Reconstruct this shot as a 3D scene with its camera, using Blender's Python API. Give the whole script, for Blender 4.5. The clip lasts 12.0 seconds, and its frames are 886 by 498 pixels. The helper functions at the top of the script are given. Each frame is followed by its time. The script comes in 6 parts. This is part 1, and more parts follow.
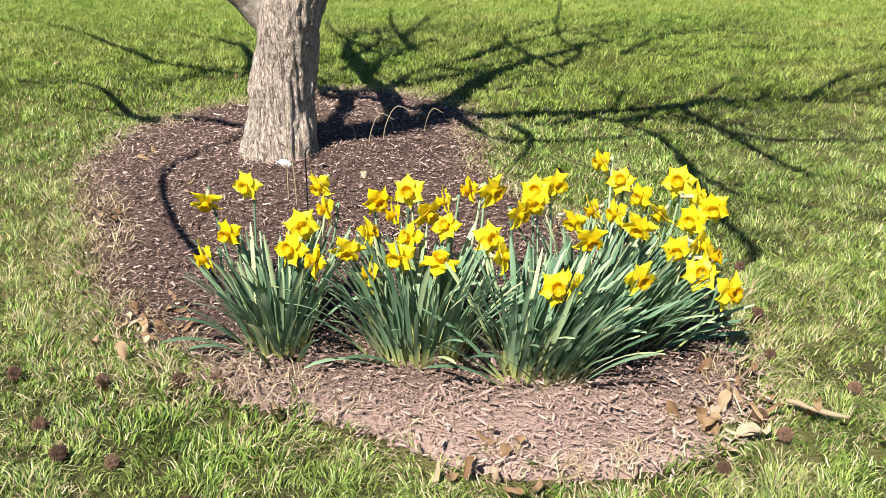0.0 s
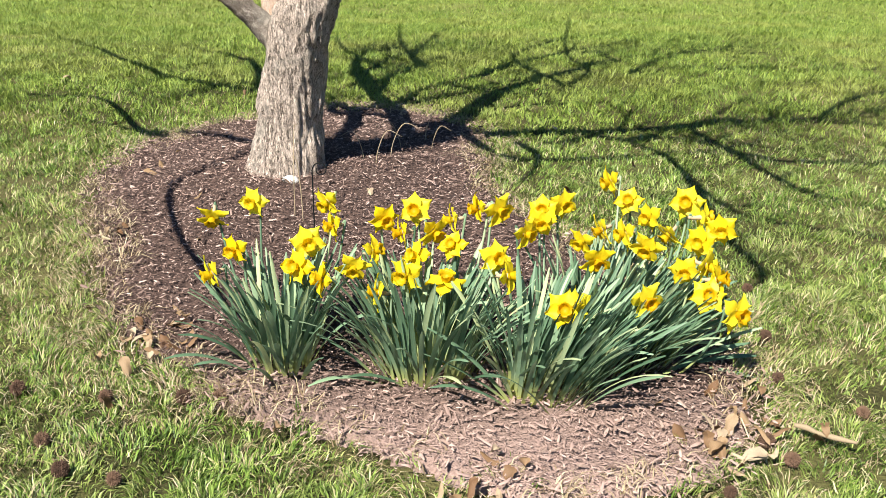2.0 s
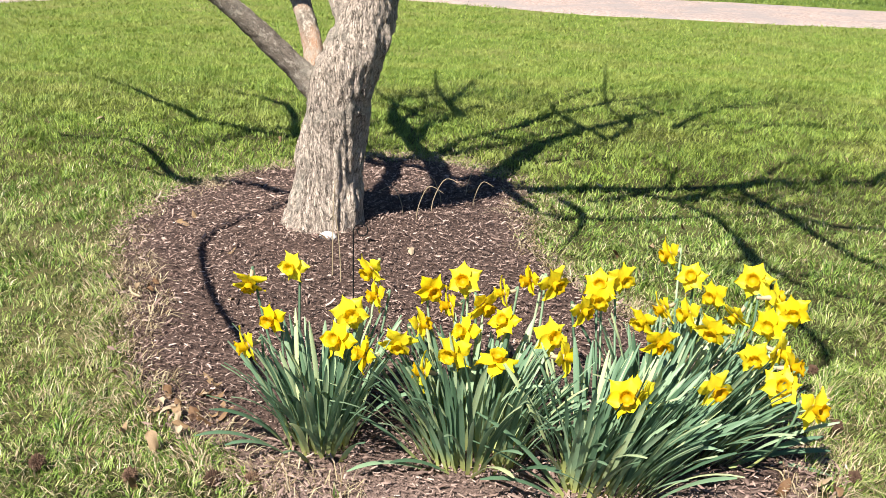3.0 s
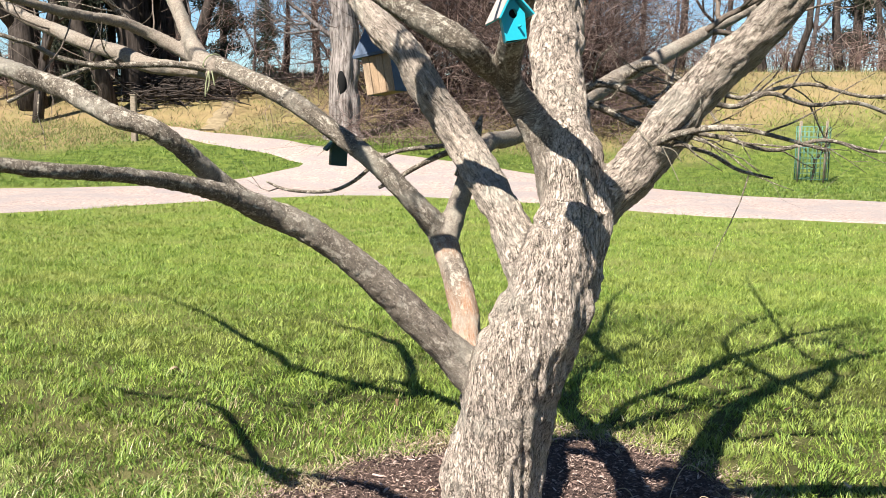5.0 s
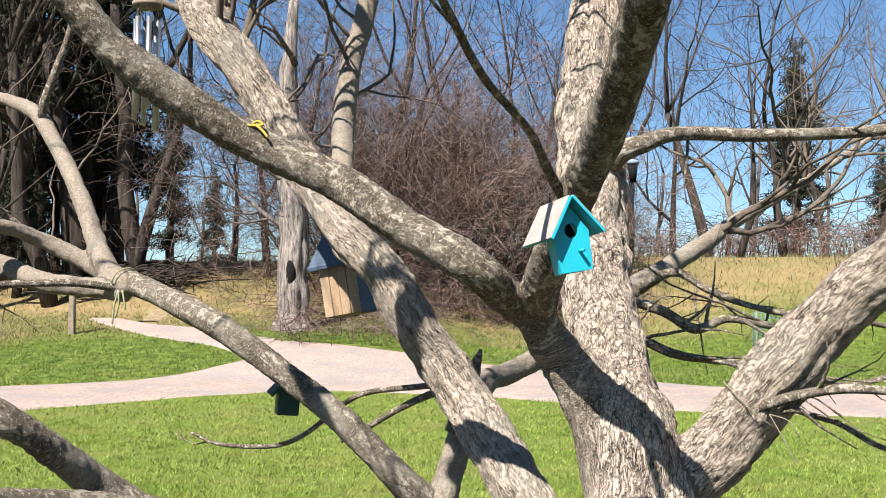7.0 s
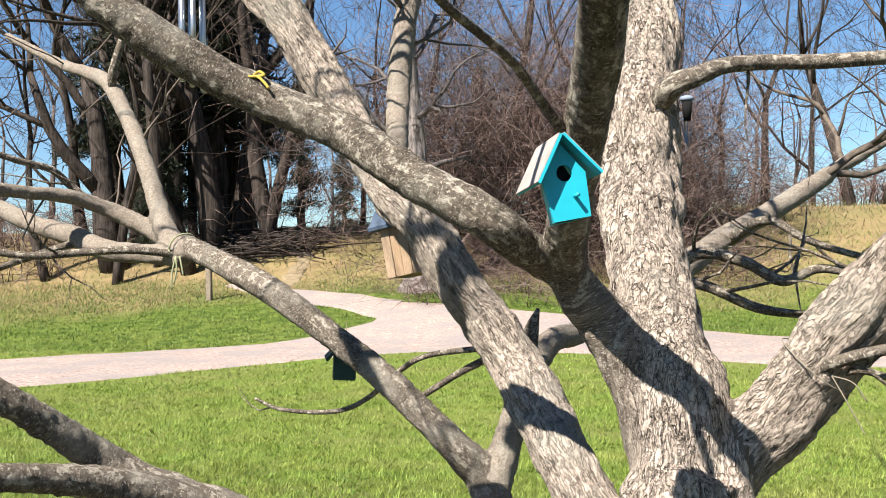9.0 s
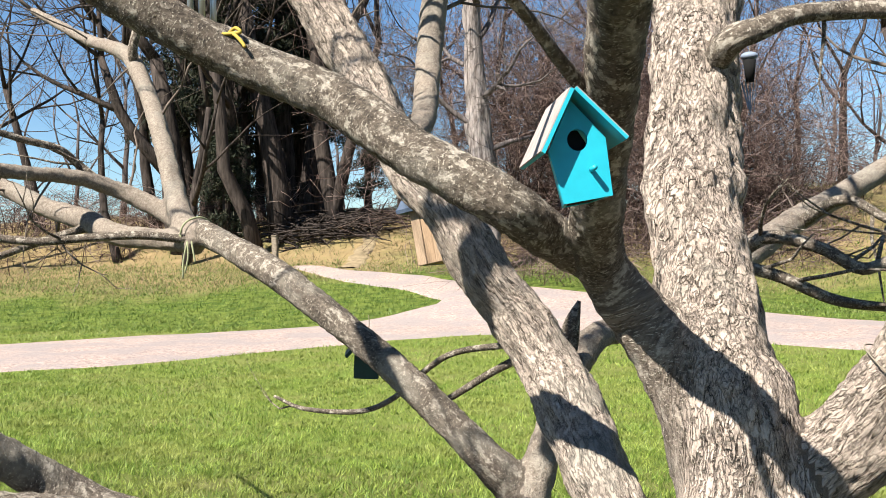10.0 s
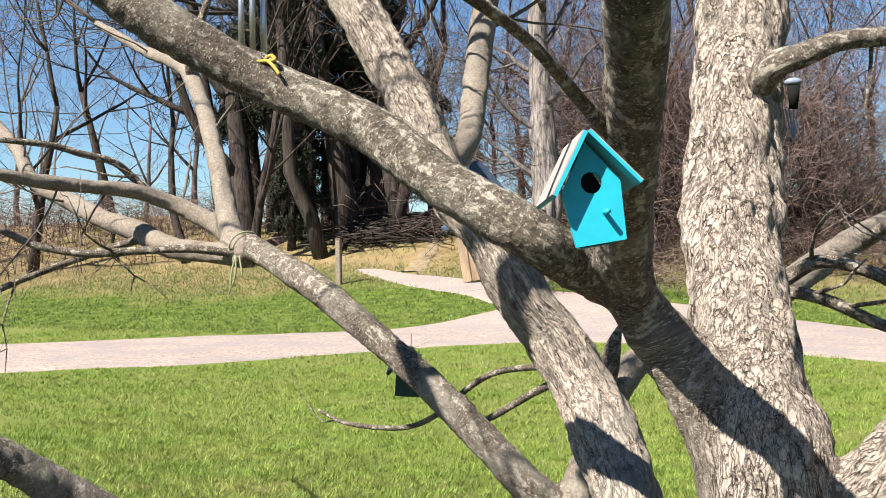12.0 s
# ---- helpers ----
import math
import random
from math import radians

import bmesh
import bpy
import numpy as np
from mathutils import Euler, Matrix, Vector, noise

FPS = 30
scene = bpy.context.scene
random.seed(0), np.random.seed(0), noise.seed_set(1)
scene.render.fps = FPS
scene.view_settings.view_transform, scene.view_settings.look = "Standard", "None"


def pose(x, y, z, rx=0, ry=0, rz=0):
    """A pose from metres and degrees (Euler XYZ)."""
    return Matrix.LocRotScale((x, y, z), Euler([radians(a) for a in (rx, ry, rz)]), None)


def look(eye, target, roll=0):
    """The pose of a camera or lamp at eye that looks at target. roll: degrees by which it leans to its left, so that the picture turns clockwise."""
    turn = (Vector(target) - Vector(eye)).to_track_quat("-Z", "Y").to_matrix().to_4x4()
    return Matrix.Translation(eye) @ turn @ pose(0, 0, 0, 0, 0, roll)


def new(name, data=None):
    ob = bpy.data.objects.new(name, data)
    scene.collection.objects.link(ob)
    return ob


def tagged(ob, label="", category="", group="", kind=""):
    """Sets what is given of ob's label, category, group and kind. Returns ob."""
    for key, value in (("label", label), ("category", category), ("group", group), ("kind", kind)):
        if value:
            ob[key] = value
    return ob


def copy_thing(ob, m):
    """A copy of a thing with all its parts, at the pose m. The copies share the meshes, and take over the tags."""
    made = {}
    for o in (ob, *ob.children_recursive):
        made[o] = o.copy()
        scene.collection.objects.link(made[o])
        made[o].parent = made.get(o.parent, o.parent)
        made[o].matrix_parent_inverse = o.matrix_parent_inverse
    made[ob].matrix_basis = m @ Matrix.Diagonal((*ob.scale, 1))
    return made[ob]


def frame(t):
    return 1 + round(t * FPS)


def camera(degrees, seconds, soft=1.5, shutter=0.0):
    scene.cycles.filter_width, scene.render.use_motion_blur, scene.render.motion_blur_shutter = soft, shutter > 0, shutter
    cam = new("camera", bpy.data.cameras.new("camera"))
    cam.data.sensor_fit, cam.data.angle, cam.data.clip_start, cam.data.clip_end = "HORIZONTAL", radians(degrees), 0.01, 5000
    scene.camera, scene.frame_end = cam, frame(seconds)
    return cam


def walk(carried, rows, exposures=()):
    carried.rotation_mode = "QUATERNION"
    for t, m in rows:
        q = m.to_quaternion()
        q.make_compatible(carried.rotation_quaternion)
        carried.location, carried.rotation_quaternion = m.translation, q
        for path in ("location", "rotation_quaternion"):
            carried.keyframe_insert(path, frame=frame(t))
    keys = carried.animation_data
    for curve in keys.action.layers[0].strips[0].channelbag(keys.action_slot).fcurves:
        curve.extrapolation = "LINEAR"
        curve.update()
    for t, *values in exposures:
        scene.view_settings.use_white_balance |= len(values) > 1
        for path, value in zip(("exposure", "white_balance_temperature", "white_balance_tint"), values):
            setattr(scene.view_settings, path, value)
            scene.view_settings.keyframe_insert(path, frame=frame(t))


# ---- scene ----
cam = camera(48.1, 12.0, soft=0.65)
METRES, EYE, TILT, LEAN, TURN = 3.3, 1.5, -21.6, 0.0, 0.0
ROWS = [
    (0.0, 0.0, 0.0, 0.0, -0.0, 0.0, 0.0),
    (0.5, 0.0001, 0.0, 0.0001, 0.03, 0.12, 0.04),
    (1.0, 0.0002, 0.0009, 0.0008, 0.14, 0.3, 0.0),
    (1.5, 0.0007, 0.0015, 0.0019, 0.25, 0.57, -0.17),
    (2.0, -0.0001, 0.0037, 0.0027, 0.35, 0.91, -0.66),
    (2.5, -0.0082, 0.0134, 0.0102, 0.66, 1.68, -1.39),
    (4.5, -0.1301, 0.3549, 0.1656, 5.68, 10.48, -3.82),
    (5.0, -0.1691, 0.4624, 0.2087, 6.1, 13.71, -3.22),
    (5.5, -0.1967, 0.5689, 0.2611, 5.59, 17.15, -2.5),
    (6.0, -0.228, 0.6572, 0.3157, 4.52, 20.74, -1.9),
    (6.5, -0.2331, 0.6854, 0.3398, 3.67, 23.21, -1.68),
    (7.0, -0.2304, 0.6907, 0.3403, 3.5, 24.42, -1.67),
    (9.0, -0.1761, 0.7392, 0.3573, 11.15, 21.78, -2.97),
    (9.5, -0.1687, 0.7877, 0.3751, 12.96, 21.01, -3.58),
    (10.0, -0.1666, 0.8182, 0.3916, 14.89, 20.44, -4.28),
    (10.5, -0.1607, 0.8243, 0.3976, 16.82, 20.13, -4.96),
    (11.0, -0.1594, 0.8235, 0.4012, 18.2, 19.98, -5.63),
    (11.5, -0.1588, 0.8218, 0.4027, 18.61, 20.09, -6.16),
    (12.0, -0.1522, 0.8195, 0.4034, 18.07, 20.37, -6.37),
]
walk(cam, [(t, pose(0, 0, EYE, TILT, LEAN, TURN) @ pose(METRES * x, METRES * y, METRES * z, 90 + pitch, roll, yaw)) for t, x, y, z, yaw, pitch, roll in ROWS],
     exposures=[(0.0, 1.44), (2.5, 1.44), (4.5, 1.61), (7.0, 1.50), (9.5, 1.55), (12.0, 1.52)])

# ---- world, sun, exposure ----
SUN_WAY = Vector((-0.56, -1.05, 1.36)).normalized()
world = bpy.data.worlds.new("sky")
scene.world = world
world.use_nodes = True
wn = world.node_tree.nodes
sky = wn.new("ShaderNodeTexSky")
sky.sky_type = "NISHITA"
sky.sun_disc = False
sky.sun_elevation = math.asin(SUN_WAY.z)
sky.sun_rotation = math.atan2(SUN_WAY.x, SUN_WAY.y)
sky.altitude = 0
sky.air_density, sky.dust_density, sky.ozone_density = 0.9, 0.1, 1.2
wn["Background"].inputs["Strength"].default_value = 0.05
tint = wn.new("ShaderNodeMix")
tint.data_type, tint.blend_type = "RGBA", "MULTIPLY"
tint.inputs[0].default_value, tint.inputs[7].default_value = 1.0, (0.68, 0.86, 1.0, 1)
world.node_tree.links.new(sky.outputs[0], tint.inputs[6])
world.node_tree.links.new(tint.outputs[2], wn["Background"].inputs["Color"])
sun = new("sun", bpy.data.lights.new("sun", "SUN"))
sun.data.energy, sun.data.angle, sun.data.color = 5.1, radians(0.55), (1.0, 0.95, 0.86)
sun.matrix_world = look(SUN_WAY * 30, (0, 0, 0))


# ---- materials ----
REFLECT = 0.75  # brings the colours below to true reflectances


def node(nt, kind, sock=None, **values):
    n = nt.nodes.new(kind)
    for key, value in values.items():
        if key in ("operation", "blend_type", "data_type", "feature", "distance", "attribute_name", "noise_dimensions", "interpolation_type"):
            if key == "operation":
                n.operation = value
            elif key == "blend_type":
                n.blend_type = value
            elif key == "data_type":
                n.data_type = value
            elif key == "feature":
                n.feature = value
            elif key == "attribute_name":
                n.attribute_name = value
        else:
            n.inputs[key.replace("_", " ")].default_value = value
    if sock is not None:
        nt.links.new(sock, n.inputs[0])
    return n


def surface(name, rough=0.8, spec=0.3):
    m = bpy.data.materials.new(name)
    m.use_nodes = True
    b = m.node_tree.nodes["Principled BSDF"]
    b.inputs["Roughness"].default_value = rough
    b.inputs["Specular IOR Level"].default_value = spec
    return m, m.node_tree, b


def ramp(nt, sock, stops):
    r = nt.nodes.new("ShaderNodeValToRGB")
    while len(r.color_ramp.elements) < len(stops):
        r.color_ramp.elements.new(0.5)
    for e, (p, c) in zip(r.color_ramp.elements, stops):
        e.position, e.color = p, (*(REFLECT * v for v in c), 1) if len(c) == 3 else (c[0], c[0], c[0], 1)
    nt.links.new(sock, r.inputs[0])
    return r.outputs[0]


def scaled(nt, sock, s):
    v = nt.nodes.new("ShaderNodeVectorMath")
    v.operation = "MULTIPLY"
    nt.links.new(sock, v.inputs[0])
    v.inputs[1].default_value = s
    return v.outputs[0]


def noise_of(nt, sock, scale, detail=4.0, rough=0.6):
    n = nt.nodes.new("ShaderNodeTexNoise")
    n.inputs["Scale"].default_value, n.inputs["Detail"].default_value, n.inputs["Roughness"].default_value = scale, detail, rough
    nt.links.new(sock, n.inputs["Vector"])
    return n.outputs["Fac"]


def mixed(nt, fac, a, b, blend="MIX"):
    n = nt.nodes.new("ShaderNodeMix")
    n.data_type, n.blend_type = "RGBA", blend
    for sock, v in ((n.inputs[0], fac), (n.inputs[6], a), (n.inputs[7], b)):
        if isinstance(v, (int, float)):
            sock.default_value = v
        elif isinstance(v, tuple):
            sock.default_value = (*(REFLECT * w for w in v), 1)
        else:
            nt.links.new(v, sock)
    return n.outputs[2]


def bumped(nt, b, sock, strength, distance):
    n = nt.nodes.new("ShaderNodeBump")
    n.inputs["Strength"].default_value, n.inputs["Distance"].default_value = strength, distance
    nt.links.new(sock, n.inputs["Height"])
    nt.links.new(n.outputs[0], b.inputs["Normal"])


def geometry_out(nt, which):
    return nt.nodes.new("ShaderNodeNewGeometry").outputs[which]


def object_place(nt):
    return nt.nodes.new("ShaderNodeTexCoord").outputs["Object"]


def plain(name, colour, rough=0.6, spec=0.3, vary=0.12, scale=30.0, metal=0.0, bump=0.15):
    """A near-plain surface with slight mottling and fine relief."""
    m, nt, b = surface(name, rough, spec)
    n = noise_of(nt, object_place(nt), scale)
    dark = tuple(c * (1 - vary) for c in colour)
    light = tuple(min(1, c * (1 + vary)) for c in colour)
    nt.links.new(ramp(nt, n, [(0.3, dark), (0.7, light)]), b.inputs["Base Color"])
    b.inputs["Metallic"].default_value = metal
    bumped(nt, b, n, bump, 0.002)
    return m


def dusty(nt, c):
    """The trodden front of the bed, bleached and dusty."""
    p = geometry_out(nt, "Position")
    sep = nt.nodes.new("ShaderNodeSeparateXYZ")
    nt.links.new(p, sep.inputs[0])
    add = node(nt, "ShaderNodeMath", noise_of(nt, p, 2.2, 4.0), operation="MULTIPLY_ADD")
    add.inputs[1].default_value = -0.9
    nt.links.new(sep.outputs["Y"], add.inputs[2])
    f = ramp(nt, node_range(nt, add.outputs[0], 1.75, 2.35), [(0.0, (0.75,)), (1.0, (0,))])
    return mixed(nt, f, c, (0.50, 0.35, 0.295))


def node_range(nt, sock, a, b):
    n = nt.nodes.new("ShaderNodeMapRange")
    n.inputs["From Min"].default_value, n.inputs["From Max"].default_value = a, b
    nt.links.new(sock, n.inputs["Value"])
    return n.outputs[0]


def island_mat(name, stops, rough=0.7, spec=0.25, patch=0.0, patch_colour=(0.3, 0.26, 0.1), patch_scale=1.2, translucent=0.0, dust=False, second=None):
    """Many small pieces in one mesh, each with its own shade; patch: broad drifts of another shade."""
    m, nt, b = surface(name, rough, spec)
    c = ramp(nt, geometry_out(nt, "Random Per Island"), stops)
    if patch:
        n = noise_of(nt, geometry_out(nt, "Position"), patch_scale, 3.0)
        f = ramp(nt, n, [(0.45, (0,)), (0.7, (patch,))])
        c = mixed(nt, f, c, patch_colour)
    if second:
        n = noise_of(nt, geometry_out(nt, "Position"), second[2], 4.0)
        c = mixed(nt, ramp(nt, n, [(0.48, (0,)), (0.66, (second[0],))]), c, second[1])
    if dust:
        c = dusty(nt, c)
    nt.links.new(c, b.inputs["Base Color"])
    if translucent:
        t = nt.nodes.new("ShaderNodeBsdfTranslucent")
        nt.links.new(c, t.inputs["Color"])
        mix = nt.nodes.new("ShaderNodeMixShader")
        mix.inputs[0].default_value = translucent
        nt.links.new(b.outputs[0], mix.inputs[1])
        nt.links.new(t.outputs[0], mix.inputs[2])
        nt.links.new(mix.outputs[0], nt.nodes["Material Output"].inputs["Surface"])
    return m


def object_mat(name, stops, rough=0.6, spec=0.3, translucent=0.0, grain=0.0, grain_scale=(40, 40, 4)):
    """Separate pieces, each with its own shade, with a fine grain along the piece."""
    m, nt, b = surface(name, rough, spec)
    c = ramp(nt, nt.nodes.new("ShaderNodeObjectInfo").outputs["Random"], stops)
    if grain:
        n = noise_of(nt, scaled(nt, object_place(nt), grain_scale), 10.0)
        c = mixed(nt, grain, c, ramp(nt, n, [(0.3, (0.35,)), (0.7, (1.0,))]), "MULTIPLY")
    nt.links.new(c, b.inputs["Base Color"])
    if translucent:
        t = nt.nodes.new("ShaderNodeBsdfTranslucent")
        nt.links.new(c, t.inputs["Color"])
        mix = nt.nodes.new("ShaderNodeMixShader")
        mix.inputs[0].default_value = translucent
        nt.links.new(b.outputs[0], mix.inputs[1])
        nt.links.new(t.outputs[0], mix.inputs[2])
        nt.links.new(mix.outputs[0], nt.nodes["Material Output"].inputs["Surface"])
    return m


def soil_material():
    m, nt, b = surface("lawn_soil", 0.95, 0.1)
    p = geometry_out(nt, "Position")
    fine = noise_of(nt, p, 60.0, 5.0)
    broad = noise_of(nt, p, 0.7, 4.0)
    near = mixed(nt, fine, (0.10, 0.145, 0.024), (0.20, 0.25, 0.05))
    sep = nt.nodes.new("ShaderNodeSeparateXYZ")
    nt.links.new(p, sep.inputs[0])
    # close by, dark earth with the shade between the blades put into its colour
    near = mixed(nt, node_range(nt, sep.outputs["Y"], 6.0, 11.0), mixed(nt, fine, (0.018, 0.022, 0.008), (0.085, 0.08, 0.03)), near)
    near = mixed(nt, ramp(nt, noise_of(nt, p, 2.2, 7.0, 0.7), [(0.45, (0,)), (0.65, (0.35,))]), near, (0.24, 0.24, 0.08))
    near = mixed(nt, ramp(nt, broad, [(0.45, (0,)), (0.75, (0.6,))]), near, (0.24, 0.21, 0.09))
    # beyond the road the turf's colour is darkened for the grazing sun
    near = mixed(nt, node_range(nt, sep.outputs["Y"], 22.5, 24.0), near, mixed(nt, ramp(nt, noise_of(nt, p, 3.0, 6.0, 0.7), [(0.38, (0,)), (0.62, (1,))]), (0.05, 0.085, 0.014), (0.16, 0.20, 0.04)))
    # dry field grass on the rise behind the road
    up = nt.nodes.new("ShaderNodeMapRange")
    # further back east of the tree, and in broken drifts
    shift = node(nt, "ShaderNodeMath", node_range(nt, sep.outputs["X"], 2.0, 9.0), operation="MULTIPLY_ADD")
    shift.inputs[1].default_value = -5.5
    nt.links.new(sep.outputs["Y"], shift.inputs[2])
    west = node(nt, "ShaderNodeMath", node_range(nt, sep.outputs["X"], -9.0, -15.0), operation="MULTIPLY_ADD")
    west.inputs[1].default_value = 4.0
    nt.links.new(shift.outputs[0], west.inputs[2])
    drift = node(nt, "ShaderNodeMath", noise_of(nt, p, 0.35, 5.0), operation="MULTIPLY_ADD")
    drift.inputs[1].default_value = 7.0
    nt.links.new(west.outputs[0], drift.inputs[2])
    up.inputs["From Min"].default_value, up.inputs["From Max"].default_value = 34.5, 38.5
    nt.links.new(drift.outputs[0], up.inputs["Value"])
    dry = mixed(nt, noise_of(nt, p, 2.5, 6.0), (0.20, 0.15, 0.07), (0.40, 0.29, 0.15))
    dry = mixed(nt, ramp(nt, noise_of(nt, p, 0.45, 4.0), [(0.46, (0,)), (0.66, (0.5,))]), dry, (0.17, 0.18, 0.06))
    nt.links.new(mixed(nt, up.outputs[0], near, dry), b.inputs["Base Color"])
    bumped(nt, b, fine, 0.8, 0.03)
    return m


def mulch_material():
    m, nt, b = surface("mulch_soil", 0.95, 0.15)
    p = geometry_out(nt, "Position")
    n = noise_of(nt, p, 55.0, 6.0)
    nt.links.new(dusty(nt, ramp(nt, n, [(0.3, (0.035, 0.022, 0.018)), (0.7, (0.17, 0.11, 0.09))])), b.inputs["Base Color"])
    bumped(nt, b, n, 1.0, 0.03)
    return m


def gravel_material():
    m, nt, b = surface("gravel", 0.95, 0.15)
    p = geometry_out(nt, "Position")
    fine = noise_of(nt, p, 30.0, 6.0)
    broad = noise_of(nt, p, 0.8, 6.0, 0.65)
    pebble = noise_of(nt, p, 14.0, 8.0, 0.8)
    c = mixed(nt, ramp(nt, pebble, [(0.38, (0,)), (0.62, (1,))]), (0.23, 0.17, 0.145), (0.60, 0.465, 0.41))
    c = mixed(nt, ramp(nt, broad, [(0.42, (0,)), (0.58, (0.85,))]), c, mixed(nt, fine, (0.19, 0.16, 0.145), (0.44, 0.385, 0.375)))
    c = mixed(nt, ramp(nt, noise_of(nt, p, 7.0, 5.0, 0.7), [(0.62, (0,)), (0.68, (0.65,))]), c, (0.13, 0.105, 0.09))
    nt.links.new(c, b.inputs["Base Color"])
    bumped(nt, b, fine, 0.7, 0.03)
    return m


def bark_material(name, light, dark, lichen):
    """Bark in the limb's own coordinates: plates and fissures where it is old, fine rings where it is young."""
    m, nt, b = surface(name, 0.9, 0.15)
    at = nt.nodes.new("ShaderNodeAttribute")
    at.attribute_name = "bark"
    old = nt.nodes.new("ShaderNodeAttribute")
    old.attribute_name = "old"
    co = at.outputs["Vector"]
    wob = nt.nodes.new("ShaderNodeTexNoise")
    wob.inputs["Scale"].default_value, wob.inputs["Detail"].default_value = 45.0, 5.0
    nt.links.new(co, wob.inputs["Vector"])
    bend = nt.nodes.new("ShaderNodeMix")
    bend.data_type, bend.blend_type = "RGBA", "LINEAR_LIGHT"
    bend.inputs[0].default_value = 0.004
    nt.links.new(co, bend.inputs[6])
    nt.links.new(wob.outputs["Color"], bend.inputs[7])
    def cracks(scale, width, detail=3.0):
        """Long wavering cracks that part and meet along the limb: 0 in the crack, 1 on the ridges."""
        n = noise_of(nt, scaled(nt, bend.outputs[2], scale), 1.0, detail, 0.55)
        off = node(nt, "ShaderNodeMath", n, operation="SUBTRACT")
        off.inputs[1].default_value = 0.5
        far = node(nt, "ShaderNodeMath", off.outputs[0], operation="ABSOLUTE")
        return ramp(nt, far.outputs[0], [(0.0, (0,)), (width, (1,))])

    deep = cracks((62, 62, 10), 0.035, 3.5)
    thin = cracks((135, 135, 42), 0.05, 3.5)
    # here and there a ridge is whole, and short cross breaks part the flakes
    deep = mixed(nt, 1.0, deep, ramp(nt, noise_of(nt, co, 30.0, 4.0), [(0.44, (0,)), (0.60, (1,))]), "LIGHTEN")
    cross = ramp(nt, noise_of(nt, scaled(nt, bend.outputs[2], (75, 75, 95)), 1.0, 3.0, 0.6), [(0.30, (0.25,)), (0.40, (1,))])
    plate = mixed(nt, 0.3, mixed(nt, 0.5, deep, thin, "MULTIPLY"), cross, "MULTIPLY")
    streak = noise_of(nt, scaled(nt, co, (170, 170, 30)), 1.0, 6.0, 0.78)
    rings = noise_of(nt, scaled(nt, co, (22, 22, 190)), 1.0, 4.0, 0.65)
    broad = noise_of(nt, co, 6.0, 4.0)
    fine = noise_of(nt, co, 130.0, 5.0, 0.7)
    aged = mixed(nt, plate, dark, mixed(nt, ramp(nt, streak, [(0.36, (0,)), (0.56, (1,))]), tuple(0.55 * v for v in light), light))
    flake = noise_of(nt, scaled(nt, co, (70, 70, 34)), 1.0, 5.0, 0.65)
    aged = mixed(nt, 0.5, aged, ramp(nt, flake, [(0.38, (0.4,)), (0.56, (1.0,))]), "MULTIPLY")
    blotch = noise_of(nt, scaled(nt, co, (190, 190, 330)), 1.0, 4.0, 0.7)
    crust = noise_of(nt, scaled(nt, co, (62, 62, 40)), 1.0, 3.0, 0.6)
    soot = noise_of(nt, scaled(nt, co, (24, 24, 11)), 1.0, 4.0, 0.6)
    young = mixed(nt, ramp(nt, fine, [(0.34, (0,)), (0.66, (1,))]), (0.055, 0.043, 0.033), (0.25, 0.205, 0.16))
    young = mixed(nt, ramp(nt, rings, [(0.36, (0.5,)), (0.46, (0,))]), young, (0.07, 0.057, 0.044))
    young = mixed(nt, ramp(nt, crust, [(0.535, (0,)), (0.585, (0.85,))]), young, mixed(nt, ramp(nt, fine, [(0.36, (0,)), (0.6, (1,))]), (0.24, 0.205, 0.165), (0.66, 0.59, 0.49)))
    young = mixed(nt, ramp(nt, soot, [(0.50, (0,)), (0.60, (0.85,))]), young, mixed(nt, ramp(nt, fine, [(0.4, (0,)), (0.65, (1,))]), (0.03, 0.024, 0.019), (0.16, 0.13, 0.10)))
    young = mixed(nt, ramp(nt, blotch, [(0.58, (0,)), (0.62, (0.9,))]), young, (0.62, 0.55, 0.45))
    pale = nt.nodes.new("ShaderNodeAttribute")
    pale.attribute_name = "pale"
    aged = mixed(nt, ramp(nt, blotch, [(0.57, (0,)), (0.63, (0.7,))]), aged, (0.72, 0.63, 0.52))
    smooth_bark = mixed(nt, ramp(nt, fine, [(0.3, (0,)), (0.7, (1,))]), (0.27, 0.215, 0.17), (0.50, 0.42, 0.345))
    smooth_bark = mixed(nt, ramp(nt, crust, [(0.55, (0,)), (0.66, (0.6,))]), smooth_bark, (0.16, 0.13, 0.10))
    young = mixed(nt, pale.outputs["Fac"], young, smooth_bark)
    c = mixed(nt, old.outputs["Fac"], young, aged)
    peel = nt.nodes.new("ShaderNodeAttribute")
    peel.attribute_name = "peel"
    c = mixed(nt, node_range(nt, peel.outputs["Fac"], 0.0, 1.6), c, mixed(nt, ramp(nt, streak, [(0.42, (0,)), (0.6, (1,))]), (0.50, 0.22, 0.10), (0.60, 0.47, 0.37)))
    c = mixed(nt, ramp(nt, broad, [(0.52, (0,)), (0.66, (0.6,))]), c, mixed(nt, fine, tuple(0.5 * v for v in lichen), lichen))
    nt.links.new(c, b.inputs["Base Color"])
    high = nt.nodes.new("ShaderNodeMix")
    nt.links.new(old.outputs["Fac"], high.inputs[0])
    nt.links.new(mixed(nt, 0.15, mixed(nt, 0.35, blotch, fine), rings), high.inputs[2])
    add = nt.nodes.new("ShaderNodeMath")
    add.operation = "MULTIPLY_ADD"
    nt.links.new(streak, add.inputs[0])
    add.inputs[1].default_value = 0.6
    nt.links.new(plate, add.inputs[2])
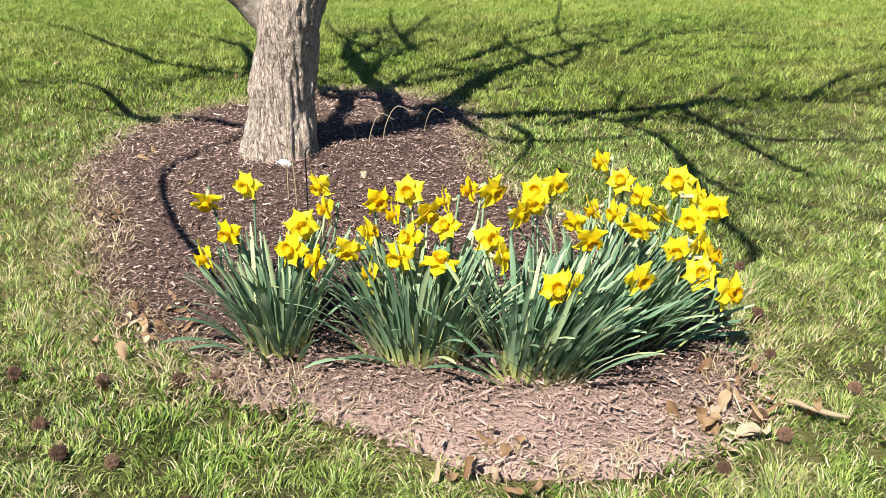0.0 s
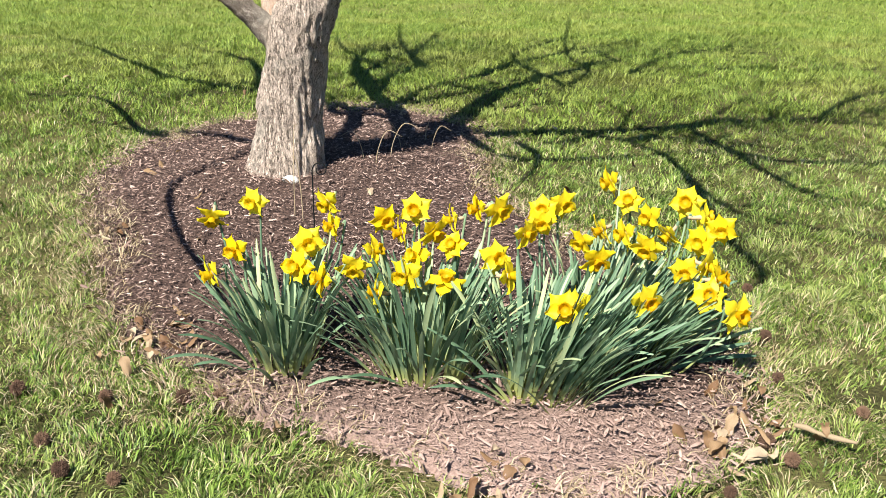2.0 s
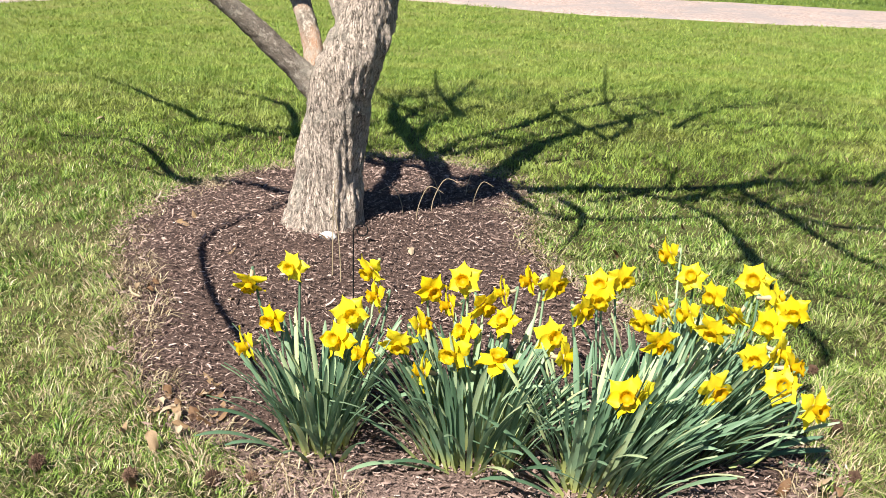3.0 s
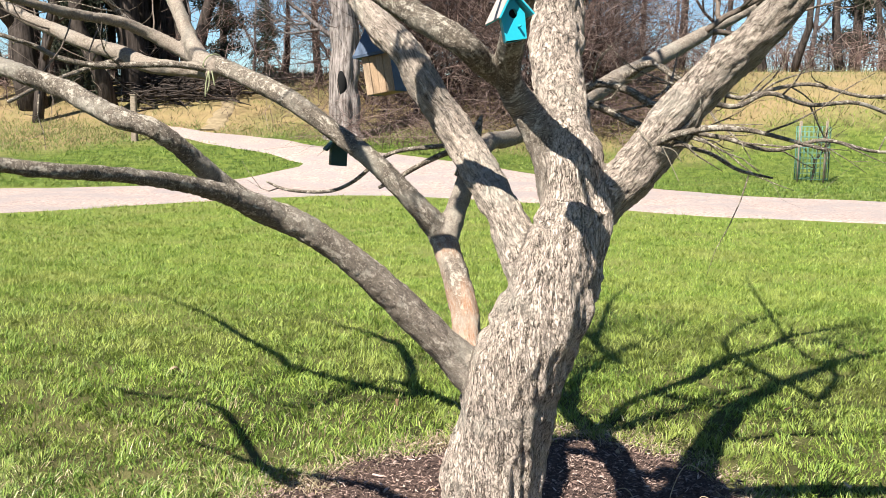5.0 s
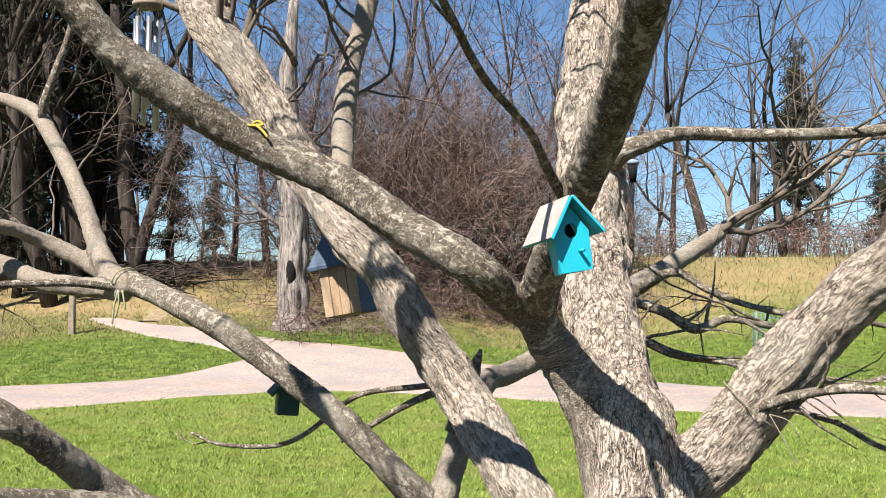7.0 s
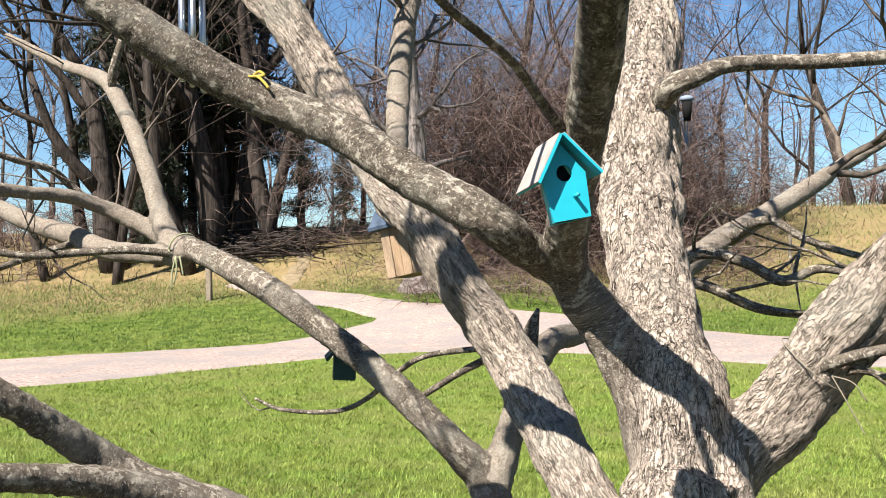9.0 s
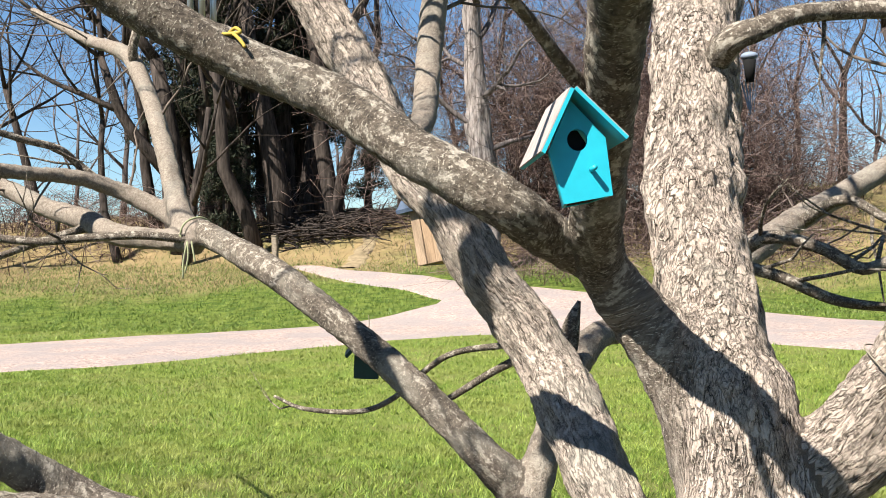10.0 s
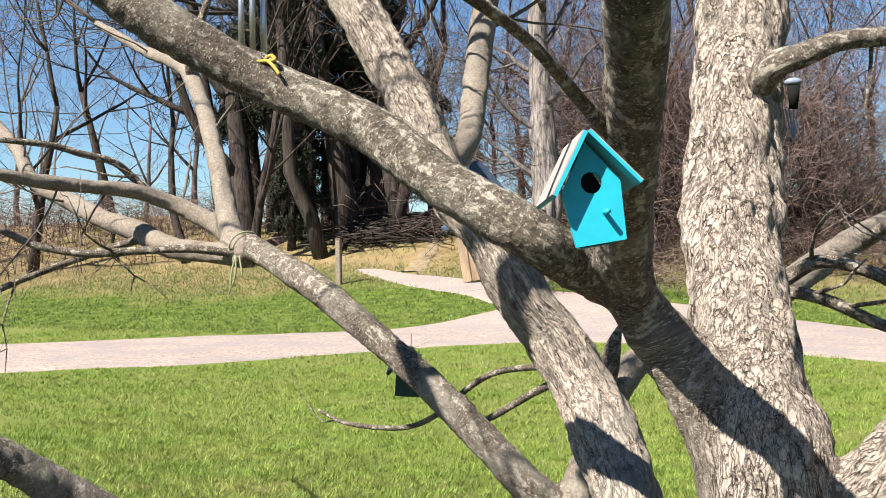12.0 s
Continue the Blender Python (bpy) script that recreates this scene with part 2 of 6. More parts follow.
    nt.links.new(add.outputs[0], high.inputs[3])
    bumped(nt, b, high.outputs[0], 1.0, 0.011)
    return m


def leaf_material(name, stops):
    """Strap leaves: pale yellow-green at the sheathed foot, bluish above, with fine veins."""
    m, nt, b = surface(name, 0.5, 0.32)
    c = ramp(nt, nt.nodes.new("ShaderNodeObjectInfo").outputs["Random"], stops)
    p = object_place(nt)
    n = noise_of(nt, scaled(nt, p, (700, 700, 9)), 1.0)
    c = mixed(nt, 0.4, c, ramp(nt, n, [(0.3, (0.5,)), (0.7, (1.0,))]), "MULTIPLY")
    sep = nt.nodes.new("ShaderNodeSeparateXYZ")
    nt.links.new(p, sep.inputs[0])
    c = mixed(nt, ramp(nt, sep.outputs["Z"], [(0.025, (1,)), (0.12, (0,))]), c, (0.58, 0.60, 0.19))
    nt.links.new(c, b.inputs["Base Color"])
    t = nt.nodes.new("ShaderNodeBsdfTranslucent")
    nt.links.new(c, t.inputs["Color"])
    mix = nt.nodes.new("ShaderNodeMixShader")
    mix.inputs[0].default_value = 0.25
    nt.links.new(b.outputs[0], mix.inputs[1])
    nt.links.new(t.outputs[0], mix.inputs[2])
    nt.links.new(mix.outputs[0], nt.nodes["Material Output"].inputs["Surface"])
    return m


def streaked(name, light, dark, scale):
    """Rough upright furrows on far trunks."""
    m, nt, b = surface(name, 0.95, 0.1)
    p = object_place(nt)
    n = noise_of(nt, scaled(nt, p, scale), 1.0, 6.0, 0.7)
    broad = noise_of(nt, p, 0.8, 3.0)
    c = ramp(nt, n, [(0.36, dark), (0.62, light)])
    c = mixed(nt, 0.5, c, ramp(nt, broad, [(0.3, (0.45,)), (0.7, (1.0,))]), "MULTIPLY")
    nt.links.new(c, b.inputs["Base Color"])
    bumped(nt, b, n, 0.9, 0.06)
    return m


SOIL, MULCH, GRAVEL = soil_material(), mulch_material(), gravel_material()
BARK = bark_material("bark", (0.80, 0.65, 0.54), (0.085, 0.064, 0.05), (0.50, 0.455, 0.38))
TWIG = plain("twig_bark", (0.15, 0.118, 0.095), 0.85, 0.15, 0.3, 60)
WOODS = streaked("woods_bark", (0.115, 0.092, 0.08), (0.028, 0.022, 0.019), (11, 11, 1.4))
WOODS_PALE = streaked("woods_bark_pale", (0.235, 0.20, 0.19), (0.075, 0.062, 0.058), (11, 11, 1.4))
THICKET = island_mat("thicket_stems", [(0.0, (0.05, 0.032, 0.028)), (0.55, (0.16, 0.105, 0.092)), (1.0, (0.36, 0.27, 0.235))], 0.9, 0.1)
NEEDLE = island_mat("needles", [(0.0, (0.016, 0.022, 0.014)), (0.6, (0.034, 0.042, 0.026)), (1.0, (0.07, 0.07, 0.042))], 0.8, 0.15)
BLADE = island_mat("grass_blades", [(0.0, (0.03, 0.065, 0.01)), (0.35, (0.14, 0.24, 0.032)), (0.78, (0.31, 0.425, 0.085)), (0.9, (0.45, 0.47, 0.16)), (1.0, (0.70, 0.62, 0.40))],
                   0.5, 0.35, 0.4, (0.42, 0.385, 0.16), 1.9, 0.14, second=(0.42, (0.06, 0.12, 0.018), 7.0))
BLADE_FAR = island_mat("lawn_blades", [(0.0, (0.075, 0.135, 0.018)), (0.5, (0.20, 0.29, 0.043)), (1.0, (0.35, 0.435, 0.085))], 0.55, 0.3, 0.5, (0.36, 0.335, 0.10), 0.8, 0.14, second=(0.45, (0.085, 0.15, 0.02), 2.7))
# darker green that stands for the sun grazing the far turf
BLADE_BEYOND = island_mat("far_lawn_blades", [(0.0, (0.06, 0.115, 0.016)), (0.5, (0.14, 0.22, 0.034)), (1.0, (0.255, 0.33, 0.06))], 0.55, 0.3, 0.5, (0.27, 0.25, 0.09), 0.7, 0.14, second=(0.45, (0.06, 0.115, 0.016), 1.9))
DRY = island_mat("dry_grass", [(0.0, (0.16, 0.12, 0.065)), (0.4, (0.34, 0.26, 0.15)), (0.65, (0.48, 0.39, 0.25)), (0.72, (0.2, 0.24, 0.08)), (1.0, (0.15, 0.2, 0.06))], 0.8, 0.15, 0.6, (0.19, 0.21, 0.075), 0.45, translucent=0.2, second=(0.6, (0.13, 0.095, 0.055), 1.1))
CHIP = island_mat("mulch_chips", [(0.0, (0.03, 0.019, 0.016)), (0.35, (0.12, 0.078, 0.064)), (0.8, (0.30, 0.205, 0.17)), (1.0, (0.58, 0.44, 0.375))], 0.85, 0.25, dust=True)
CHIP_ONE = object_mat("mulch_chip", [(0.0, (0.12, 0.075, 0.06)), (0.5, (0.3, 0.2, 0.16)), (1.0, (0.5, 0.37, 0.3))], 0.85, 0.25, 0, 0.5, (200, 30, 200))
LEAF = leaf_material("daffodil_leaf", [(0.0, (0.078, 0.152, 0.085)), (0.45, (0.195, 0.323, 0.188)), (0.8, (0.377, 0.512, 0.312)), (1.0, (0.598, 0.683, 0.350))])
PETAL = object_mat("daffodil_petal", [(0.0, (0.97, 0.71, 0.008)), (1.0, (0.98, 0.84, 0.04))], 0.5, 0.25, 0.35)
CUP = object_mat("daffodil_cup", [(0.0, (0.97, 0.63, 0.005)), (1.0, (0.98, 0.76, 0.015))], 0.5, 0.25, 0.65)
SPATHE = plain("papery_sheath", (0.42, 0.32, 0.2), 0.8)
DEADLEAF = object_mat("dead_leaf", [(0.0, (0.20, 0.105, 0.05)), (0.5, (0.36, 0.235, 0.125)), (1.0, (0.56, 0.44, 0.30))], 0.7, 0.3, 0.15, 0.55, (90, 35, 60))
SEEDBALL = object_mat("seed_ball", [(0.0, (0.075, 0.042, 0.028)), (1.0, (0.19, 0.115, 0.075))], 0.9, 0.2)


# ---- building helpers ----
def part(name, bm, material, parent=None, label="", smooth=True):
    me = bpy.data.meshes.new(name)
    bm.to_mesh(me)
    bm.free()
    me.materials.append(material)
    if smooth:
        me.shade_smooth()
    ob = new(name, me)
    ob.parent = parent
    if label:
        tagged(ob, label)
    return ob


def thing(name, label, category, group="", kind="", at=None):
    ob = new(name)
    ob.empty_display_size = 0.1
    if at is not None:
        ob.matrix_basis = at
    return tagged(ob, label, category, group, kind)


def share(name, me, parent, m):
    """A further piece on one shared mesh."""
    ob = new(name, me)
    ob.parent = parent
    ob.matrix_basis = m
    return ob


def big_mesh(name, verts, sizes, corners, material, smooth=False):
    """A large mesh from arrays: sizes holds each face's corner count."""
    me = bpy.data.meshes.new(name)
    me.vertices.add(len(verts))
    me.vertices.foreach_set("co", np.asarray(verts, np.float32).ravel())
    me.loops.add(len(corners))
    me.loops.foreach_set("vertex_index", np.asarray(corners, np.int32))
    me.polygons.add(len(sizes))
    start = np.concatenate(([0], np.cumsum(sizes)[:-1]))
    me.polygons.foreach_set("loop_start", start.astype(np.int32))
    me.update(calc_edges=True)
    me.validate()
    me.materials.append(material)
    if smooth:
        me.shade_smooth()
    return me


def value_noise(p, seed=0):
    """Smooth value noise, 0 to 1, for an n x 3 array."""
    i = np.floor(p).astype(np.int64)
    f = p - i
    f = f * f * (3 - 2 * f)
    out = np.zeros(len(p))
    for dx in (0, 1):
        for dy in (0, 1):
            for dz in (0, 1):
                h = (i[:, 0] + dx) * 374761393 + (i[:, 1] + dy) * 668265263 + (i[:, 2] + dz) * 2147483647 + seed * 974634777
                h = ((h ^ (h >> 13)) * 1274126177) & 0x7FFFFFFF
                h = ((h ^ (h >> 16)) & 0xFFFF) / 65535.0
                out += h * np.where(dx, f[:, 0], 1 - f[:, 0]) * np.where(dy, f[:, 1], 1 - f[:, 1]) * np.where(dz, f[:, 2], 1 - f[:, 2])
    return out


def flat_noise(x, y, scale, seed=0):
    p = np.stack([np.asarray(x) * scale, np.asarray(y) * scale, np.zeros_like(np.asarray(x)) + 0.37], -1).reshape(-1, 3)
    return value_noise(p, seed).reshape(np.shape(x))


def step(a, b, v):
    u = np.clip((np.asarray(v, float) - a) / (b - a), 0, 1)
    return u * u * (3 - 2 * u)


def ground_height(x, y):
    """Near lawn, the mound round the tree, the fall to the road and the rise behind it."""
    x, y = np.asarray(x, float), np.asarray(y, float)
    z = 0.05 + 0.09 * step(4.8, 6.5, y) - 0.29 * step(7.5, 13.0, y)
    z = z + 0.14 * np.exp(-((x + 0.75) ** 2 + (y - 4.6) ** 2) / 1.3)
    side = step(-6.0, 2.0, x)
    left = 1.05 * np.clip((y - 24.0) / 8.5, 0, 1) + 1.7 * step(32, 40, y) + 0.6 * step(40, 50, y)
    right = 4.0 * step(29.5, 47.0, y)
    z = z + left * (1 - side) + right * side
    return z + (flat_noise(x, y, 0.35, 3) - 0.5) * 0.10 * step(8, 14, y) + (flat_noise(x, y, 1.3, 4) - 0.5) * 0.02 + (flat_noise(x, y, 0.12, 9) - 0.5) * 1.2 * step(32, 50, y)


def ground_at(x, y):
    return float(ground_height(np.array([x]), np.array([y]))[0])


def smooth_line(points, n):
    """Catmull-Rom through rows of any width: n samples a span."""
    p = np.array(points, float)
    p = np.vstack([2 * p[0] - p[1], p, 2 * p[-1] - p[-2]])
    out = []
    for k in range(1, len(p) - 2):
        for t in np.arange(n) / n:
            a, b, c, d = p[k - 1], p[k], p[k + 1], p[k + 2]
            out.append(0.5 * (2 * b + (c - a) * t + (2 * a - 5 * b + 4 * c - d) * t * t + (3 * b - a - 3 * c + d) * t ** 3))
    out.append(p[-2])
    return np.array(out)


def frames_along(line):
    """Tangents and two carried-along normals for a line of places."""
    t = np.gradient(line[:, :3], axis=0)
    t /= np.linalg.norm(t, axis=1)[:, None] + 1e-9
    u = np.cross(t[0], (0.0, 1.0, 0.0) if abs(t[0][1]) < 0.9 else (1.0, 0, 0))
    us = []
    for k in range(len(t)):
        u = u - t[k] * np.dot(u, t[k])
        u = u / (np.linalg.norm(u) + 1e-9)
        us.append(u)
    us = np.array(us)
    return t, us, np.cross(t, us)


def tube_arrays(line, sides):
    """Verts and quads of a tapered tube along rows of x, y, z, radius, with closed ends."""
    t, u, v = frames_along(line)
    a = np.arange(sides) * 2 * math.pi / sides
    ring = np.cos(a)[None, :, None] * u[:, None, :] + np.sin(a)[None, :, None] * v[:, None, :]
    verts = (line[:, None, :3] + ring * line[:, 3][:, None, None]).reshape(-1, 3)
    n = len(line)
    k = np.arange(n - 1)[:, None] * sides
    i = np.arange(sides)[None, :]
    j = (i + 1) % sides
    quads = np.stack([k + i, k + j, k + j + sides, k + i + sides], -1).reshape(-1, 4)
    return verts, quads, [list(range(sides))[::-1], list(range((n - 1) * sides, n * sides))]


def tubes_mesh(name, lines, sides, material, bark=None):
    """One mesh of many tubes; bark: the old-bark share, written with the limb coordinates."""
    verts, sizes, corners, base, co, age = [], [], [], 0, [], []
    for line in lines:
        v, q, caps = tube_arrays(line, sides)
        verts.append(v)
        sizes += [4] * len(q) + [sides, sides]
        corners.append((q + base).ravel())
        for c in caps:
            corners.append(np.array(c) + base)
        if bark is not None:
            s = np.concatenate(([0], np.cumsum(np.linalg.norm(np.diff(line[:, :3], axis=0), axis=1))))
            a = np.arange(sides) * 2 * math.pi / sides
            co.append(np.stack([np.outer(line[:, 3], np.cos(a)), np.outer(line[:, 3], np.sin(a)), np.repeat(s[:, None], sides, 1)], -1).reshape(-1, 3))
        base += len(v)
    me = big_mesh(name, np.vstack(verts), np.array(sizes), np.concatenate(corners), material, True)
    if bark is not None:
        me.attributes.new("bark", "FLOAT_VECTOR", "POINT").data.foreach_set("vector", np.vstack(co).astype(np.float32).ravel())
        me.attributes.new("old", "FLOAT", "POINT").data.foreach_set("value", np.full(base, bark, np.float32))
    return me


def inside(poly, x, y):
    """Which points lie inside a closed outline."""
    hit = np.zeros(len(x), bool)
    for (ax, ay), (bx, by) in zip(poly, np.roll(poly, -1, 0)):
        c = (ay > y) != (by > y)
        hit ^= c & (x < (bx - ax) * (y - ay) / (by - ay + 1e-12) + ax)
    return hit


def box_mesh(bm, sx, sy, sz, at=(0, 0, 0), turn=None, bevel=0.0):
    g = bmesh.ops.create_cube(bm, size=1.0)
    m = Matrix.Translation(at) @ (turn or Matrix()) @ Matrix.Diagonal((sx, sy, sz, 1))
    bmesh.ops.transform(bm, matrix=m, verts=g["verts"])
    if bevel:
        es = list({e for v in g["verts"] for e in v.link_edges})
        bmesh.ops.bevel(bm, geom=es, offset=bevel, segments=2, affect="EDGES")


# ---- the ground and the road ----
BED = smooth_line([(-1.66, 4.3), (-1.43, 3.67), (-1.16, 3.04), (-0.78, 2.55), (-0.45, 2.37), (-0.12, 2.2), (0.13, 2.06), (0.45, 2.05), (0.76, 2.2), (0.93, 2.6), (0.92, 3.1), (0.62, 3.7), (0.25, 4.3), (0.2, 4.8), (0.2, 5.31), (0.1, 5.68), (-0.28, 5.95), (-0.69, 5.99), (-1.23, 5.67), (-1.6, 5.23), (-1.72, 4.75), (-1.66, 4.3)], 6)[:-1, :2]
# the gravel: rows of x, near edge, far edge
ROAD = smooth_line([(-44, -12, -4), (-30, 1.5, 7.5), (-20, 9.5, 15.8), (-15.3, 12.9, 19.6), (-11.6, 15.4, 22.6), (-10.0, 16.8, 23.6), (-8.4, 18.9, 24.9), (-7.2, 20.4, 26.85)], 14)
FORK = smooth_line([(-7.2, 20.4, 29.7), (-6.0, 21.4, 29.3), (-4.5, 22.2, 28.9), (-2.5, 22.0, 28.3), (-1.2, 21.4, 28.0), (0.6, 20.5, 27.2), (2.2, 19.4, 25.8), (3.9, 19.0, 24.3), (6.4, 18.7, 23.4), (14, 17.3, 21.8), (36, 12.5, 17.5)], 14)
SPUR = smooth_line([(-13.9, 32.9, 33.2), (-13.0, 32.0, 33.2), (-11.5, 30.5, 32.3), (-9.9, 29.4, 31.5), (-8.8, 28.5, 30.9), (-8.0, 27.8, 30.2), (-7.2, 26.85, 29.7)], 14)
TRAIL = smooth_line([(-11.9, 32.7, 0.6), (-12.1, 34.0, 0.7), (-12.4, 36.0, 0.7), (-13.4, 40.0, 0.7)], 12)


def near_line(line, x, y):
    """Whether points lie on a strip of rows x, y, width."""
    hit = np.zeros(len(x), bool)
    for ax, ay, w in line:
        hit |= (x - ax) ** 2 + (y - ay) ** 2 < (w * 0.5) ** 2
    return hit


def on_gravel(x, y):
    hit = np.zeros(len(x), bool)
    wob = 0.9 * (flat_noise(x, y, 0.9, 15) - 0.5) + 0.7 * (flat_noise(x, y, 3.0, 16) - 0.5)
    for way in (ROAD, FORK, SPUR):
        ok = (x >= way[0, 0]) & (x <= way[-1, 0])
        hit |= ok & (y + wob > np.interp(x, way[:, 0], way[:, 1])) & (y + wob < np.interp(x, way[:, 0], way[:, 2]))
    return hit


def grid_lines(near, far, fine, growth=1.18):
    out, s, v = [near], fine, near
    while v < far:
        v += s
        s = fine if v < 10 else s * growth
        out.append(v)
    return out


gx = np.array(sorted([-v for v in grid_lines(0.1, 2500, 0.16)] + grid_lines(0.1, 2500, 0.16)))
gy = np.array(sorted([-v for v in grid_lines(0.2, 2500, 0.6)] + list(np.arange(0, 12, 0.12)) + list(np.arange(12, 55, 0.5)) + [55 + 6 * 1.25 ** k for k in range(28)]))
X, Y = np.meshgrid(gx, gy)
Z = ground_height(X, Y)
nx, ny = len(gx), len(gy)
k = (np.arange(ny - 1)[:, None] * nx + np.arange(nx - 1)[None, :]).reshape(-1, 1)
quads = np.hstack([k, k + 1, k + nx + 1, k + nx])
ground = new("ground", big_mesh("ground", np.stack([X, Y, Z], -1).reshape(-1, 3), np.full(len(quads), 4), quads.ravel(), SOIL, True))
tagged(ground, "mown spring lawn rising to a field of dry grass behind the road", "ground", kind="structure")


def strip(name, line, lift, material, label, category, rag=0.25):
    """A worn way along rows of x, y, width, with ragged edges, lying on the ground."""
    n = len(line)
    t = np.gradient(line[:, :2], axis=0)
    t /= np.linalg.norm(t, axis=1)[:, None]
    side = np.stack([-t[:, 1], t[:, 0]], 1)
    across = 13
    f = np.linspace(-0.5, 0.5, across)
    s = np.arange(n) * 0.7
    ragged = np.where(f[None, :] > 0, flat_noise(s, s * 0 + 3.1, 1.0, 5)[:, None], flat_noise(s, s * 0 + 8.7, 1.0, 6)[:, None]) - 0.5
    off = f[None, :] * (line[:, 2][:, None] + 2 * rag * ragged)
    p = line[:, None, :2] + side[:, None, :] * off[:, :, None]
    z = ground_height(p[..., 0], p[..., 1]) + lift * (1 - (2 * np.abs(f)) ** 6)[None, :] - 0.02 * (np.abs(f) > 0.49)[None, :]
    v = np.concatenate([p, z[..., None]], -1).reshape(-1, 3)
    k = (np.arange(n - 1)[:, None] * across + np.arange(across - 1)[None, :]).reshape(-1, 1)
    q = np.hstack([k, k + across, k + across + 1, k + 1])[:, ::-1]
    return tagged(new(name, big_mesh(name, v, np.full(len(q), 4), q.ravel(), material, True)), label, category, kind="structure")


def gravel(name, line, label):
    """Gravel between two edges, slightly crowned, with ragged margins."""
    n, across = len(line), 25
    f = np.linspace(0, 1, across)
    rag = 0.35
    lo = line[:, 1] + rag * (flat_noise(line[:, 0], line[:, 1], 1.1, 5) - 0.5)
    hi = line[:, 2] + rag * (flat_noise(line[:, 0], line[:, 2], 1.1, 6) - 0.5)
    y = lo[:, None] * (1 - f) + hi[:, None] * f
    x = np.repeat(line[:, :1], across, 1)
    z = ground_height(x, y) + 0.035 * (1 - np.abs(2 * f - 1) ** 8)[None, :] - 0.03 * ((f < 0.01) | (f > 0.99))[None, :]
    k = (np.arange(n - 1)[:, None] * across + np.arange(across - 1)[None, :]).reshape(-1, 1)
    q = np.hstack([k, k + across, k + across + 1, k + 1])
    return tagged(new(name, big_mesh(name, np.stack([x, y, z], -1).reshape(-1, 3), np.full(len(q), 4), q.ravel(), GRAVEL, True)), label, "road", kind="structure")


gravel("road", ROAD, "pale gravel road curving past the lawn")
gravel("road", FORK, "wide pale gravel road where a side path forks off")
gravel("path", SPUR, "gravel side path climbing towards the woods")
strip("trail", TRAIL, 0.05, plain("trail_dirt", (0.27, 0.21, 0.13), 0.95, 0.1, 0.3, 4.0), "narrow trodden dirt trail into the woods", "path", 0.5)


# ---- grass ----
def blades(rng, x, y, z, height, width, lean, slim=False):
    """Tapered, bent blades: a quad and a tip each; slim: one leaning triangle each."""
    n = len(x)
    a = rng.uniform(0, 2 * math.pi, n)
    # neighbours in a tuft lean the same way
    b = 4 * math.pi * flat_noise(x, y, 13.0, 71) + rng.normal(0, 0.75, n)
    h = height * rng.uniform(0.55, 1.25, n)
    w = width * rng.uniform(0.7, 1.3, n) * 0.5
    out = lean * rng.uniform(0.2, 1.3, n) * h
    side = np.stack([np.cos(a), np.sin(a), np.zeros(n)], 1) * w[:, None]
    way = np.stack([np.cos(b), np.sin(b), np.zeros(n)], 1)
    p = np.stack([x, y, z - 0.005], 1)
    mid = p + way * (out * 0.4)[:, None] + np.stack([np.zeros(n), np.zeros(n), h * 0.6], 1)
    tip = p + way * out[:, None] + np.stack([np.zeros(n), np.zeros(n), h * np.sqrt(np.clip(1 - (out / h * 0.7) ** 2, 0.1, 1))], 1)
    if slim:
        v = np.stack([p - side, p + side, tip], 1).reshape(-1, 3)
        return v, np.full(n, 3), np.arange(3 * n)
    v = np.stack([p - side, p + side, mid + side * 0.8, mid - side * 0.8, tip], 1).reshape(-1, 3)
    k = np.arange(n)[:, None] * 5
    c = np.hstack([k, k + 1, k + 2, k + 3, k + 3, k + 2, k + 4])
    return v, np.tile([4, 3], n), c.ravel()


def grass_object(name, label, category, zones, material, seed, keep):
    rng = np.random.default_rng(seed)
    vs, ss, cs, base = [], [], [], 0
    for x0, x1, y0, y1, density, height, width, lean in zones:
        n = int((x1 - x0) * (y1 - y0) * density)
        x, y = rng.uniform(x0, x1, n) + rng.normal(0, 0.2, n), rng.uniform(y0, y1, n) + rng.normal(0, 0.2, n)
        tuft = 0.4 * flat_noise(x, y, 5.0, 7) + 0.6 * flat_noise(x, y, 17.0, 8)
        ok = keep(x, y) & (rng.uniform(0, 1, n) < 0.02 + 1.9 * np.clip(tuft - 0.18, 0, 1))
        x, y, tuft = x[ok], y[ok], tuft[ok]
        v, s, c = blades(rng, x, y, ground_height(x, y) + 0.026 * inside(BED, x, y), height * (0.25 + 1.5 * tuft), width, lean, y0 >= 8)
        vs.append(v), ss.append(s), cs.append(c + base)
        base += len(v)
    ob = new(name, big_mesh(name, np.vstack(vs), np.concatenate(ss), np.concatenate(cs), material))
    return tagged(ob, label, category, kind="stuff")


def on_lawn(x, y):
    wob = 0.45 * (flat_noise(x, y, 5.0, 11) - 0.5) + 0.32 * (flat_noise(x, y, 19.0, 12) - 0.5)
    wob2 = 0.45 * (flat_noise(x, y, 5.0, 31) - 0.5) + 0.32 * (flat_noise(x, y, 19.0, 32) - 0.5)
    return (~inside(BED, x, y) | ~inside(BED, x + wob, y + wob2)) & ~on_gravel(x, y) & ~near_line(TRAIL, x, y)


